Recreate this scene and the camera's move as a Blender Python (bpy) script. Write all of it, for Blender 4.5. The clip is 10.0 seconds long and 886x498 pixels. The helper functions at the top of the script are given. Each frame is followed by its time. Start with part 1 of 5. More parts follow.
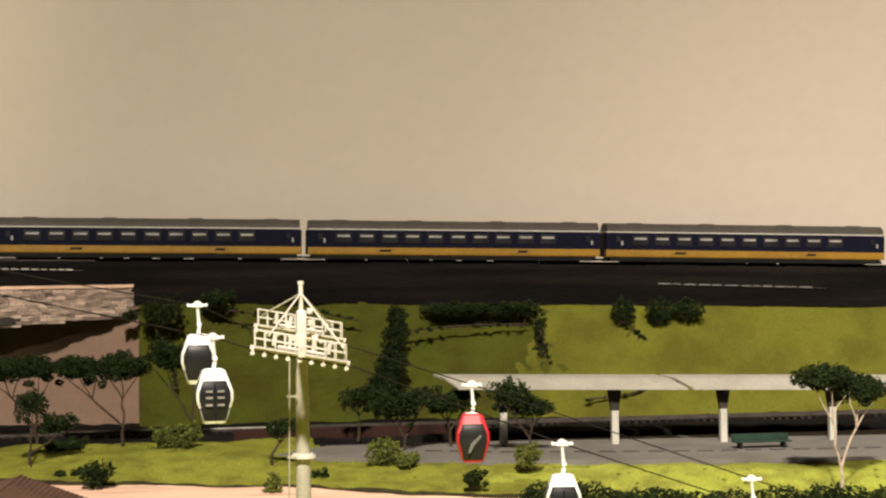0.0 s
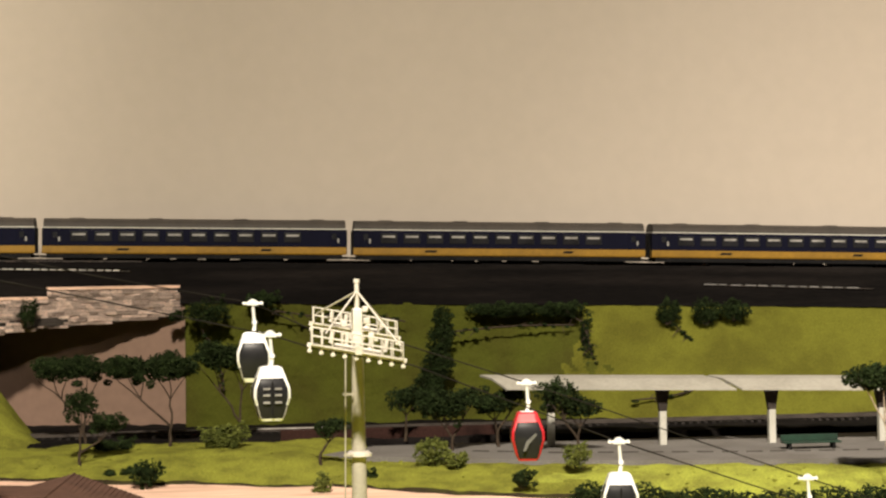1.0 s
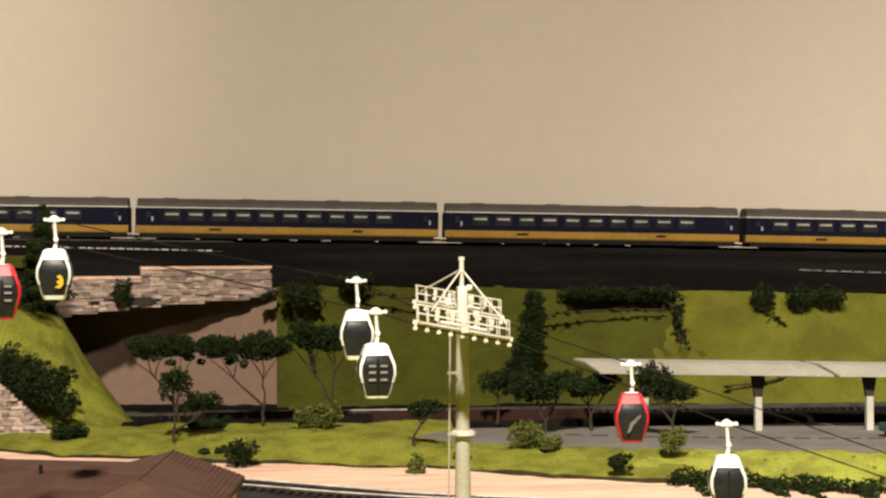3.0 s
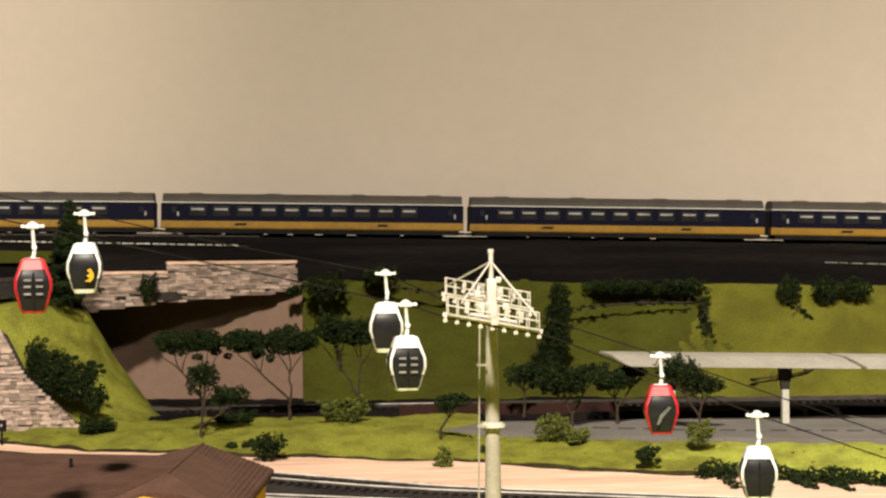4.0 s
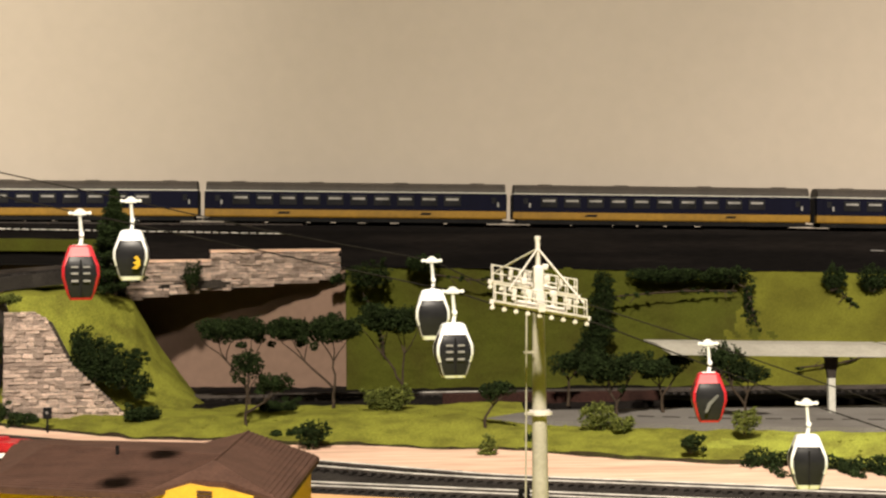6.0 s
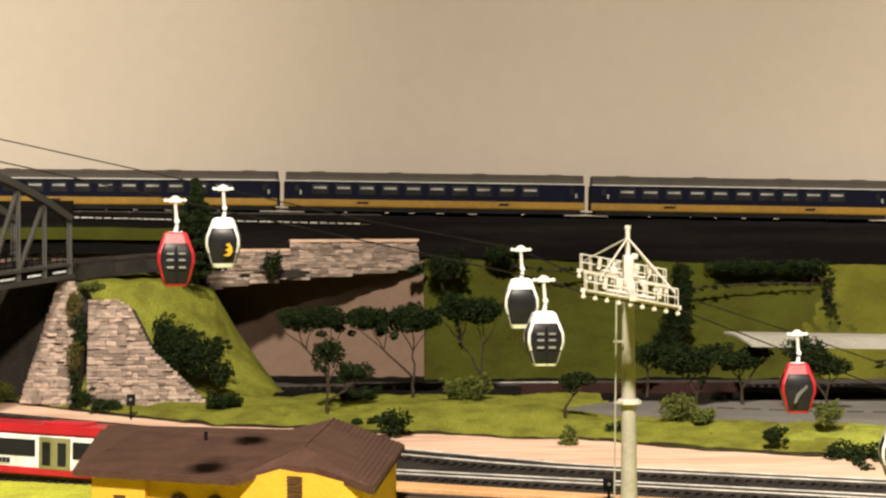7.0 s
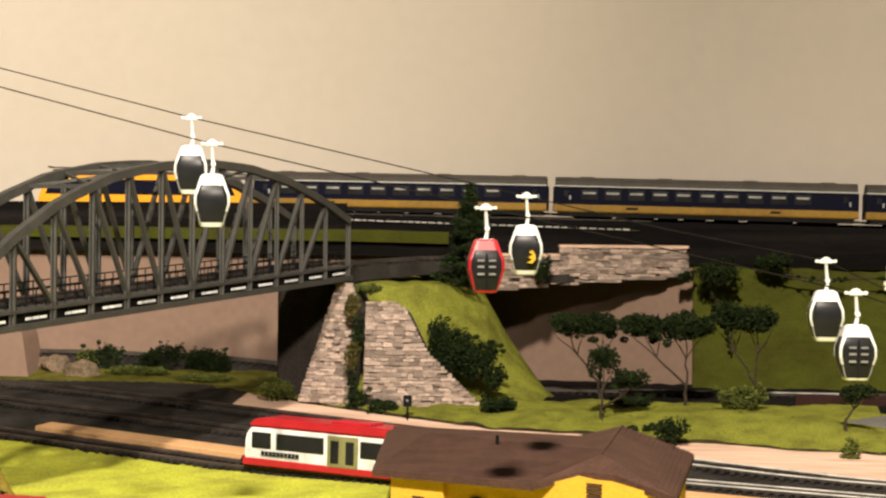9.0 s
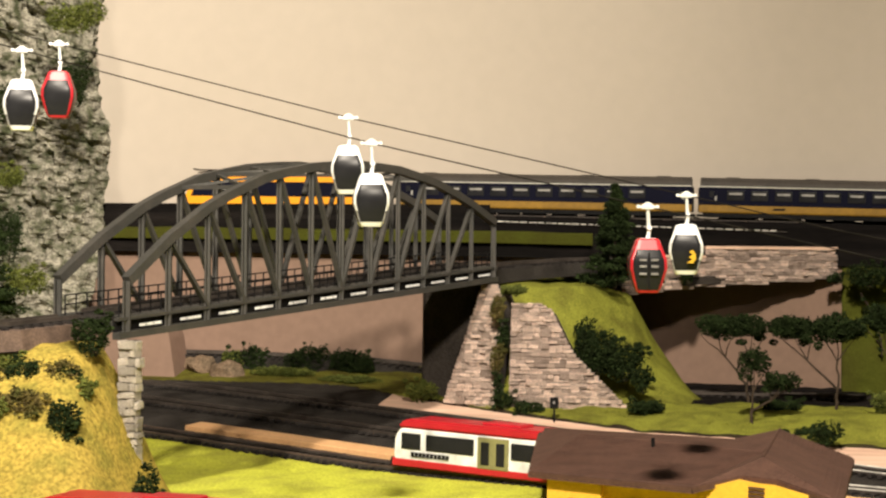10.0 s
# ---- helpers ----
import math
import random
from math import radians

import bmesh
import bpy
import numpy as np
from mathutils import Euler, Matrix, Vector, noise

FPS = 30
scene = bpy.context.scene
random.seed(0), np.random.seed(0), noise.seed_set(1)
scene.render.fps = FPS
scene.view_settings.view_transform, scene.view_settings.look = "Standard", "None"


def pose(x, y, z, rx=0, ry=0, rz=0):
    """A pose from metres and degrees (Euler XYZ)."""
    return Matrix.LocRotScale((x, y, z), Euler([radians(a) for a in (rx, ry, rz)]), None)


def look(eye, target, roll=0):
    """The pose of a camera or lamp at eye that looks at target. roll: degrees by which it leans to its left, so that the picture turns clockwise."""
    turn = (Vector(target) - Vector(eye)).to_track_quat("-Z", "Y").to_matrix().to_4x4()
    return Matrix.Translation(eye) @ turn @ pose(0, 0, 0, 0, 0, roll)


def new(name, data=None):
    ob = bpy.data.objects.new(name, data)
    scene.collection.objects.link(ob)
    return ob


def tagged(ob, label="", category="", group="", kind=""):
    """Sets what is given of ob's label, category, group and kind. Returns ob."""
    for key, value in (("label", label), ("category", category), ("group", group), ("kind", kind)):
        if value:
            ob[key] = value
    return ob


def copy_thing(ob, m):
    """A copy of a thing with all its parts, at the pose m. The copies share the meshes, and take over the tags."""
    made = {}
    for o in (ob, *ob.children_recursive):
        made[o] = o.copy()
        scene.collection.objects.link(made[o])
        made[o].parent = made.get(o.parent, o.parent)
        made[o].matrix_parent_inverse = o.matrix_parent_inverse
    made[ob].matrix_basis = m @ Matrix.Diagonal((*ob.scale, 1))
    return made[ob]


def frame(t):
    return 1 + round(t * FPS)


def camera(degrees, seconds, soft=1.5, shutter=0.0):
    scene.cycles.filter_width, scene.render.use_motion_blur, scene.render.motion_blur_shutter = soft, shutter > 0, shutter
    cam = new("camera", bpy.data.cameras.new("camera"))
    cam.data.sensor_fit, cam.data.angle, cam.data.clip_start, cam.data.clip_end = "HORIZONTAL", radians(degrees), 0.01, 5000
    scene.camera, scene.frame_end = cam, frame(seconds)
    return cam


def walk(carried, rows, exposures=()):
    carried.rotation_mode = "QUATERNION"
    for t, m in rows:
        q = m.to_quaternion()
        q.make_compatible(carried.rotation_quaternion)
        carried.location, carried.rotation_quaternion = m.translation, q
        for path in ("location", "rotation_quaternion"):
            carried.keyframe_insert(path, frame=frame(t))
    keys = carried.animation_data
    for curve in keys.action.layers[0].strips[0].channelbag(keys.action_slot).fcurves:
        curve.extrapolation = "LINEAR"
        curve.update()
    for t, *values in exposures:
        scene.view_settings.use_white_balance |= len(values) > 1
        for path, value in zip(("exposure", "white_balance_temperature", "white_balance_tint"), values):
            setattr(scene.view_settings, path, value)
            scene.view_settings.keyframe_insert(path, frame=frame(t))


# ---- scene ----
cam = camera(28.00, 10.0, soft=2.35)
PATH = [
    (0.0, pose(-0.0597, -0.0151, 0.2502, 90.616, 0.851, -8.217)),
    (0.5, pose(-0.0653, -0.0156, 0.2498, 90.896, 1.002, -7.738)),
    (1.0, pose(-0.0710, -0.0125, 0.2472, 90.756, 0.877, -7.119)),
    (1.5, pose(-0.0759, -0.0070, 0.2466, 90.691, 0.841, -6.362)),
    (2.0, pose(-0.0811, -0.0069, 0.2447, 90.631, 0.745, -5.618)),
    (2.5, pose(-0.0836, -0.0035, 0.2434, 90.477, 0.435, -5.086)),
    (4.0, pose(-0.0901, -0.0039, 0.2409, 90.241, 0.590, -3.995)),
    (4.5, pose(-0.0917, -0.0009, 0.2404, 90.075, 0.527, -3.711)),
    (5.0, pose(-0.0919, 0.0000, 0.2400, 89.967, 0.499, -3.439)),
    (6.5, pose(-0.0977, -0.0006, 0.2386, 89.865, 0.530, -1.937)),
    (7.0, pose(-0.1073, -0.0041, 0.2374, 89.708, 0.312, -0.643)),
    (7.5, pose(-0.1227, -0.0059, 0.2376, 89.547, 0.239, 1.106)),
    (8.0, pose(-0.1357, -0.0062, 0.2376, 89.492, 0.159, 2.825)),
    (8.5, pose(-0.1418, -0.0089, 0.2392, 89.573, -0.106, 4.613)),
    (9.0, pose(-0.1471, -0.0105, 0.2407, 89.757, -0.529, 6.722)),
    (9.5, pose(-0.1549, -0.0111, 0.2391, 89.923, -0.634, 8.929)),
    (10.0, pose(-0.1652, -0.0064, 0.2385, 89.834, -0.506, 10.784)),
]
walk(cam, PATH)

# ---- world and light: a warm exhibition hall ----
world = bpy.data.worlds.new("hall")
scene.world = world
world.use_nodes = True
world.node_tree.nodes["Background"].inputs[0].default_value = (1.0, 0.90, 0.78, 1)
world.node_tree.nodes["Background"].inputs[1].default_value = 0.014


def lamp(name, eye, target, watts, size, colour=(1.0, 0.885, 0.73), spread=180):
    data = bpy.data.lights.new(name, "AREA")
    data.energy, data.size, data.color, data.spread = watts, size, colour, radians(spread)
    ob = new(name, data)
    ob.matrix_world = look(eye, target)
    return ob


lamp("ceiling_spot_middle", (-0.26, -1.00, 2.25), (0.212, 1.30, -0.096), 19.3, 0.17, spread=52.8)
lamp("ceiling_spot_right", (0.916, -1.05, 2.25), (1.481, 1.70, -0.092), 14.7, 0.17, (1.0, 0.88, 0.76), spread=44.0)
lamp("ceiling_spot_mountain", (0.45, -1.10, 1.65), (-1.54, 1.87, 0.481), 20.2, 0.17, spread=43.1)

# ---- materials ----


def material(name, colour, rough=0.8, metal=0.0, vary=0.25, scale=60.0, fine=600.0, bump=0.0, tint=None, clear=0.0, piece=0.0, stretch=None):
    """Base colour broken up by two noises (scale and fine are cycles per metre), relief, and a second tint in patches."""
    m = bpy.data.materials.new(name)
    m.use_nodes = True
    nt = m.node_tree
    b = nt.nodes["Principled BSDF"]
    b.inputs["Roughness"].default_value, b.inputs["Metallic"].default_value = rough, metal
    b.inputs["Coat Weight"].default_value = clear
    b.inputs["Specular IOR Level"].default_value = 0.05 if rough > 0.92 else 0.12 if rough > 0.7 else 0.4
    geo = nt.nodes.new("ShaderNodeTexCoord")
    n1, n2 = nt.nodes.new("ShaderNodeTexNoise"), nt.nodes.new("ShaderNodeTexNoise")
    n1.inputs["Scale"].default_value, n2.inputs["Scale"].default_value = scale, fine
    n1.inputs["Detail"].default_value, n2.inputs["Detail"].default_value = 4.0, 3.0
    place = geo.outputs["Object"]
    if stretch:
        mul = nt.nodes.new("ShaderNodeVectorMath")
        mul.operation = "MULTIPLY"
        mul.inputs[1].default_value = stretch
        nt.links.new(place, mul.inputs[0])
        place = mul.outputs[0]
    for n in (n1, n2):
        nt.links.new(place, n.inputs["Vector"])
    ramp = nt.nodes.new("ShaderNodeMix")
    ramp.data_type = "RGBA"
    second = tint or tuple(c * 0.6 for c in colour)
    ramp.inputs[6].default_value, ramp.inputs[7].default_value = (*colour, 1), (*second, 1)
    sharp = nt.nodes.new("ShaderNodeMapRange")
    sharp.inputs[1].default_value, sharp.inputs[2].default_value = 0.42, 0.66
    nt.links.new(n1.outputs[0], sharp.inputs[0])
    nt.links.new(sharp.outputs[0], ramp.inputs[0])
    hsv = nt.nodes.new("ShaderNodeHueSaturation")
    nt.links.new(ramp.outputs[2], hsv.inputs["Color"])
    span = nt.nodes.new("ShaderNodeMapRange")
    span.inputs[1].default_value, span.inputs[2].default_value = 0.3, 0.7
    span.inputs[3].default_value, span.inputs[4].default_value = 1 - vary, 1 + vary
    nt.links.new(n2.outputs[0], span.inputs[0])
    value = span.outputs[0]
    if piece:
        info = nt.nodes.new("ShaderNodeObjectInfo")
        isl = nt.nodes.new("ShaderNodeNewGeometry")
        both = nt.nodes.new("ShaderNodeMath")
        both.operation = "ADD"
        nt.links.new(info.outputs["Random"], both.inputs[0])
        nt.links.new(isl.outputs["Random Per Island"], both.inputs[1])
        frac = nt.nodes.new("ShaderNodeMath")
        frac.operation = "FRACT"
        nt.links.new(both.outputs[0], frac.inputs[0])
        r2 = nt.nodes.new("ShaderNodeMapRange")
        r2.inputs[3].default_value, r2.inputs[4].default_value = 1 - piece, 1 + piece
        nt.links.new(frac.outputs[0], r2.inputs[0])
        mul = nt.nodes.new("ShaderNodeMath")
        mul.operation = "MULTIPLY"
        nt.links.new(value, mul.inputs[0])
        nt.links.new(r2.outputs[0], mul.inputs[1])
        value = mul.outputs[0]
    nt.links.new(value, hsv.inputs["Value"])
    nt.links.new(hsv.outputs[0], b.inputs["Base Color"])
    if bump:
        bm = nt.nodes.new("ShaderNodeBump")
        bm.inputs["Strength"].default_value, bm.inputs["Distance"].default_value = min(1.0, bump), 0.0015
        nt.links.new(n2.outputs[0], bm.inputs["Height"])
        nt.links.new(bm.outputs[0], b.inputs["Normal"])
    return m


M = {
    "wall": material("plaster", (0.46, 0.405, 0.34), 0.9, vary=0.02, scale=2, fine=60, tint=(0.445, 0.39, 0.325)),
    "pink": material("bare_panel", (0.225, 0.148, 0.112), 0.9, vary=0.06, scale=6, fine=120, tint=(0.195, 0.130, 0.098)),
    "hall": material("hall_paint", (0.05, 0.045, 0.04), 0.9, vary=0.03, scale=2, fine=60),
    "grass": material("static_grass", (0.20, 0.208, 0.032), 0.95, vary=0.35, scale=45, fine=800, bump=0.7, tint=(0.125, 0.125, 0.022)),
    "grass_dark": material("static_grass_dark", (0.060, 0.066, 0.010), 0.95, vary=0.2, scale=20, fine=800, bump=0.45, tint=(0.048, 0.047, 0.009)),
    # darker grass under the bridge, with the shade there put into the colour
    "grass_mid": material("static_grass_shaded", (0.12, 0.115, 0.02), 0.95, vary=0.3, scale=50, fine=800, bump=0.5, tint=(0.07, 0.06, 0.014)),
    "lime": material("static_grass_lime", (0.50, 0.52, 0.06), 0.95, vary=0.3, scale=34, fine=600, bump=0.6, tint=(0.37, 0.37, 0.055)),
    "straw": material("static_grass_straw", (0.36, 0.265, 0.055), 0.95, vary=0.4, scale=60, fine=420, bump=0.5, tint=(0.235, 0.195, 0.040)),
    "sand": material("sandy_plaster", (0.70, 0.475, 0.36), 0.95, vary=0.2, scale=12, fine=60, bump=0.4, tint=(0.58, 0.385, 0.285), stretch=(0.35, 4.0, 4.0)),
    "ballast": material("dark_ballast", (0.044, 0.039, 0.035), 0.95, vary=0.5, scale=40, fine=1100, bump=1.0, tint=(0.024, 0.021, 0.019)),
    "edge_rim": material("dark_edge_rim", (0.030, 0.022, 0.014), 0.95, vary=0.4, scale=60, fine=900, bump=0.8, tint=(0.05, 0.05, 0.015)),
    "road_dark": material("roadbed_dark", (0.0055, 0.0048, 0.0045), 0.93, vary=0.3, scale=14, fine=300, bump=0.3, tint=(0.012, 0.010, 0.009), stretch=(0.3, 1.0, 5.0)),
    "asphalt": material("platform_grey", (0.16, 0.15, 0.14), 0.9, vary=0.15, scale=20, fine=700, bump=0.4, tint=(0.13, 0.12, 0.11)),
    "stone": material("slate_stone", (0.84, 0.66, 0.56), 0.85, vary=0.45, scale=230, fine=650, bump=1.0, tint=(0.44, 0.31, 0.245), piece=0.45),
    "mortar": material("stone_bed", (0.10, 0.085, 0.075), 0.95, vary=0.3, scale=60, fine=800, bump=0.8),
    "pale_stone": material("pale_stone", (0.74, 0.67, 0.57), 0.85, vary=0.4, scale=170, fine=700, bump=0.9, tint=(0.27, 0.23, 0.19), piece=0.35),
    "rock": material("mountain_rock", (0.25, 0.235, 0.19), 0.95, vary=0.5, scale=75, fine=420, bump=1.0, tint=(0.060, 0.066, 0.036)),
    "leaf": material("tree_foam", (0.021, 0.033, 0.011), 0.95, vary=0.4, scale=120, fine=900, bump=0.6, tint=(0.011, 0.016, 0.006), piece=0.5),
    "leaf_light": material("bush_foam", (0.115, 0.130, 0.030), 0.95, vary=0.4, scale=120, fine=900, bump=0.6, tint=(0.065, 0.08, 0.02), piece=0.45),
    "ivy": material("dry_ivy", (0.11, 0.085, 0.03), 0.95, vary=0.4, scale=120, fine=900, bump=0.6, tint=(0.06, 0.065, 0.018), piece=0.5),
    "kerb_red": material("kerb_red", (0.032, 0.014, 0.011), 0.8, vary=0.3, scale=40, fine=500, bump=0.3),
    "pale_bark": material("pale_bark", (0.42, 0.36, 0.28), 0.9, vary=0.25, scale=200, fine=900, bump=0.5),
    "bark": material("bark", (0.055, 0.040, 0.028), 0.9, vary=0.3, scale=200, fine=900, bump=0.5),
    "steel_grey": material("bridge_grey", (0.038, 0.037, 0.033), 0.6, vary=0.2, scale=50, fine=700, bump=0.15, tint=(0.052, 0.048, 0.042)),
    "white": material("white_enamel", (0.84, 0.845, 0.85), 0.35, vary=0.04, scale=60, fine=500),
    "pylon": material("pylon_grey", (0.35, 0.325, 0.27), 0.5, vary=0.1, scale=80, fine=600, tint=(0.29, 0.27, 0.22)),
    "glass_dark": material("smoked_window", (0.018, 0.018, 0.02), 0.30, vary=0.05),
    "red": material("red_enamel", (0.46, 0.018, 0.028), 0.35, vary=0.08, scale=60, fine=500, tint=(0.39, 0.015, 0.024)),
    "blue": material("coach_blue", (0.0020, 0.0025, 0.0115), 0.75, vary=0.1, scale=40, fine=400, tint=(0.0016, 0.0020, 0.009)),
    "yellow": material("coach_yellow", (0.24, 0.13, 0.009), 0.5, vary=0.12, scale=40, fine=400, tint=(0.195, 0.105, 0.008)),
    "orange": material("loco_orange", (0.80, 0.33, 0.015), 0.4, vary=0.06, scale=40, fine=400, tint=(0.74, 0.30, 0.015)),
    "roof_grey": material("coach_roof", (0.042, 0.034, 0.027), 0.7, vary=0.15, scale=40, fine=400, tint=(0.030, 0.025, 0.020)),
    "black": material("black_plastic", (0.009, 0.0085, 0.0085), 0.75, vary=0.3, scale=80, fine=500),
    "pale": material("window_blind", (0.30, 0.29, 0.27), 0.6, vary=0.1),
    # pale and hardly metallic: the lamps' reflection is put into the colour
    "rail": material("nickel_rail", (0.85, 0.81, 0.74), 0.4, 0.15, vary=0.15, scale=60, fine=700),
    "rail_dull": material("dull_rail", (0.09, 0.075, 0.065), 0.45, 0.5, vary=0.2, scale=60, fine=700),
    "rust": material("rail_side", (0.12, 0.08, 0.06), 0.7, vary=0.3, scale=80, fine=700),
    "sleeper": material("sleeper", (0.03, 0.026, 0.024), 0.8, vary=0.3, scale=100, fine=900, piece=0.3),
    "roof_brown": material("roof_tiles", (0.092, 0.049, 0.036), 0.75, vary=0.18, scale=60, fine=500, bump=0.3, tint=(0.072, 0.039, 0.029)),
    "ochre": material("station_wall", (0.74, 0.43, 0.05), 0.8, vary=0.08, scale=40, fine=500, bump=0.2, tint=(0.68, 0.39, 0.045)),
    "trim_grey": material("canopy_grey", (0.46, 0.45, 0.40), 0.7, vary=0.08, scale=40, fine=400, tint=(0.40, 0.39, 0.34)),
    "canopy": material("canopy_panel", (0.34, 0.325, 0.28), 0.8, vary=0.1, scale=30, fine=300, tint=(0.29, 0.275, 0.235)),
    "boulder": material("boulder", (0.17, 0.12, 0.08), 0.93, vary=0.35, scale=90, fine=500, bump=0.9, tint=(0.12, 0.09, 0.06)),
    "wood": material("bare_plywood", (0.62, 0.36, 0.17), 0.7, vary=0.1, scale=30, fine=400, tint=(0.55, 0.31, 0.14)),
    "dark_post": material("dark_concrete", (0.042, 0.035, 0.030), 0.9, vary=0.25, scale=30, fine=500, bump=0.5),
    "olive": material("door_olive", (0.24, 0.23, 0.10), 0.5, vary=0.08),
    "cable": material("steel_cable", (0.016, 0.014, 0.012), 0.95, vary=0.1),
    "bench_green": material("bench_green", (0.006, 0.030, 0.016), 0.7, vary=0.2),
    "grass_bank": material("static_grass_bank_lit", (0.112, 0.113, 0.016), 0.95, vary=0.22, scale=24, fine=800, bump=0.45, tint=(0.080, 0.078, 0.012)),
    "gantry": material("gantry_grey", (0.60, 0.565, 0.51), 0.45, vary=0.08, scale=80, fine=600, tint=(0.48, 0.45, 0.40)),
    "grass_light": material("static_grass_light", (0.28, 0.305, 0.050), 0.95, vary=0.35, scale=45, fine=800, bump=0.7, tint=(0.18, 0.185, 0.034)),
    "dull_silver": material("dull_silver", (0.13, 0.13, 0.125), 0.5, vary=0.1),
    "rack": material("rack_grey", (0.26, 0.25, 0.24), 0.5, vary=0.1),
    "emblem": material("emblem_yellow", (0.70, 0.42, 0.02), 0.5, vary=0.1),
    "floor": material("hall_floor", (0.07, 0.06, 0.05), 0.7, vary=0.1, scale=4, fine=60),
}

M["glass_dark"].node_tree.nodes["Principled BSDF"].inputs["Specular IOR Level"].default_value = 0.14

# ---- building helpers ----


def thing(name, label, category, group="", kind="", at=(0, 0, 0)):
    ob = new(name)
    ob.location = at
    ob.empty_display_size = 0.01
    return tagged(ob, label, category, group, kind)


def solid(name, bm, mat, smooth=False):
    me = bpy.data.meshes.new(name)
    bmesh.ops.recalc_face_normals(bm, faces=bm.faces)
    bm.to_mesh(me)
    bm.free()
    me.materials.append(mat)
    if smooth:
        for p in me.polygons:
            p.use_smooth = True
    return new(name, me)


def part(name, bm, mat, parent, label="", smooth=False):
    ob = solid(name, bm, mat, smooth)
    ob.parent = parent
    if label:
        ob["label"] = label
    return ob


def mesh_ob(name, verts, faces, mat, parent=None, smooth=False):
    me = bpy.data.meshes.new(name)
    me.from_pydata(verts, [], faces)
    me.update()
    me.materials.append(mat)
    if smooth:
        for p in me.polygons:
            p.use_smooth = True
    ob = new(name, me)
    if parent:
        ob.parent = parent
    return ob


def B():
    return bmesh.new()


def box(bm, x0, x1, y0, y1, z0, z1, m=None, bevel=0.0):
    mat = Matrix.LocRotScale(((x0 + x1) / 2, (y0 + y1) / 2, (z0 + z1) / 2), None, (x1 - x0, y1 - y0, z1 - z0))
    r = bmesh.ops.create_cube(bm, size=1, matrix=(m @ mat) if m else mat)
    if bevel:
        edges = list({e for v in r["verts"] for e in v.link_edges})
        bmesh.ops.bevel(bm, geom=edges, offset=bevel, segments=2, affect="EDGES", profile=0.5)
    return bm


def rod(bm, a, b, r0, r1=None, n=8):
    a, b = Vector(a), Vector(b)
    d = b - a
    m = Matrix.Translation((a + b) / 2) @ d.to_track_quat("Z", "Y").to_matrix().to_4x4()
    bmesh.ops.create_cone(bm, cap_ends=True, segments=n, radius1=r0, radius2=r0 if r1 is None else r1, depth=d.length, matrix=m)
    return bm


def beam(bm, a, b, w, h):
    """A square bar from a to b, w wide sideways and h high."""
    a, b = Vector(a), Vector(b)
    d = b - a
    x = d.normalized()
    side = Vector((0, 0, 1)).cross(x)
    side = side.normalized() if side.length > 1e-4 else Vector((0, 1, 0))
    up = x.cross(side)
    m = Matrix((x, side, up)).transposed().to_4x4()
    m.translation = (a + b) / 2
    bmesh.ops.create_cube(bm, size=1, matrix=m @ Matrix.Diagonal((d.length, w, h, 1)))
    return bm


def sweep(bm, pts, w, h):
    """One bent bar, w wide and h high, through a run of points."""
    p = [Vector(q) for q in pts]
    rows = []
    for i, q in enumerate(p):
        d = (p[min(i + 1, len(p) - 1)] - p[max(i - 1, 0)]).normalized()
        s = Vector((0, 0, 1)).cross(d).normalized() * w / 2
        u = d.cross(s).normalized() * h / 2
        rows.append([bm.verts.new(q + s + u), bm.verts.new(q - s + u), bm.verts.new(q - s - u), bm.verts.new(q + s - u)])
    for a, b in zip(rows, rows[1:]):
        for k in range(4):
            bm.faces.new((a[k], a[(k + 1) % 4], b[(k + 1) % 4], b[k]))
    bm.faces.new(rows[0])
    bm.faces.new(rows[-1][::-1])
    return bm


def prism(bm, outline, y0, y1, m=None):
    """An outline in x and z, pushed from y0 to y1."""
    m = m or Matrix()
    a = [bm.verts.new(m @ Vector((x, y0, z))) for x, z in outline]
    b = [bm.verts.new(m @ Vector((x, y1, z))) for x, z in outline]
    bm.faces.new(a)
    bm.faces.new(b[::-1])
    for i in range(len(a)):
        j = (i + 1) % len(a)
        bm.faces.new((a[j], a[i], b[i], b[j]))
    return bm


def lerp(table, x):
    if x <= table[0][0]:
        return table[0][1]
    for (a, p), (b, q) in zip(table, table[1:]):
        if x <= b:
            return p + (q - p) * (x - a) / (b - a)
    return table[-1][1]


def ease(a, b, x):
    t = min(1.0, max(0.0, (x - a) / (b - a)))
    return t * t * (3 - 2 * t)

# ---- setting: hall, backdrop wall, baseboard ----
RAIL_Z = [(-1.6, 0.266), (-0.8, 0.266), (-0.45, 0.264), (-0.1, 0.258), (0.33, 0.249), (0.61, 0.242), (1.6, 0.220)]  # upper line
TRAIN_Y = 1.80
EDGE = [(-1.2, 2.0), (-0.60, 1.70), (-0.535, 1.605), (-0.468, 1.56), (-0.39, 1.508), (-0.281, 1.452), (-0.21, 1.435), (-0.137, 1.415), (0.0, 1.39), (0.12, 1.34), (0.30, 1.28), (0.50, 1.25), (1.5, 1.0)]


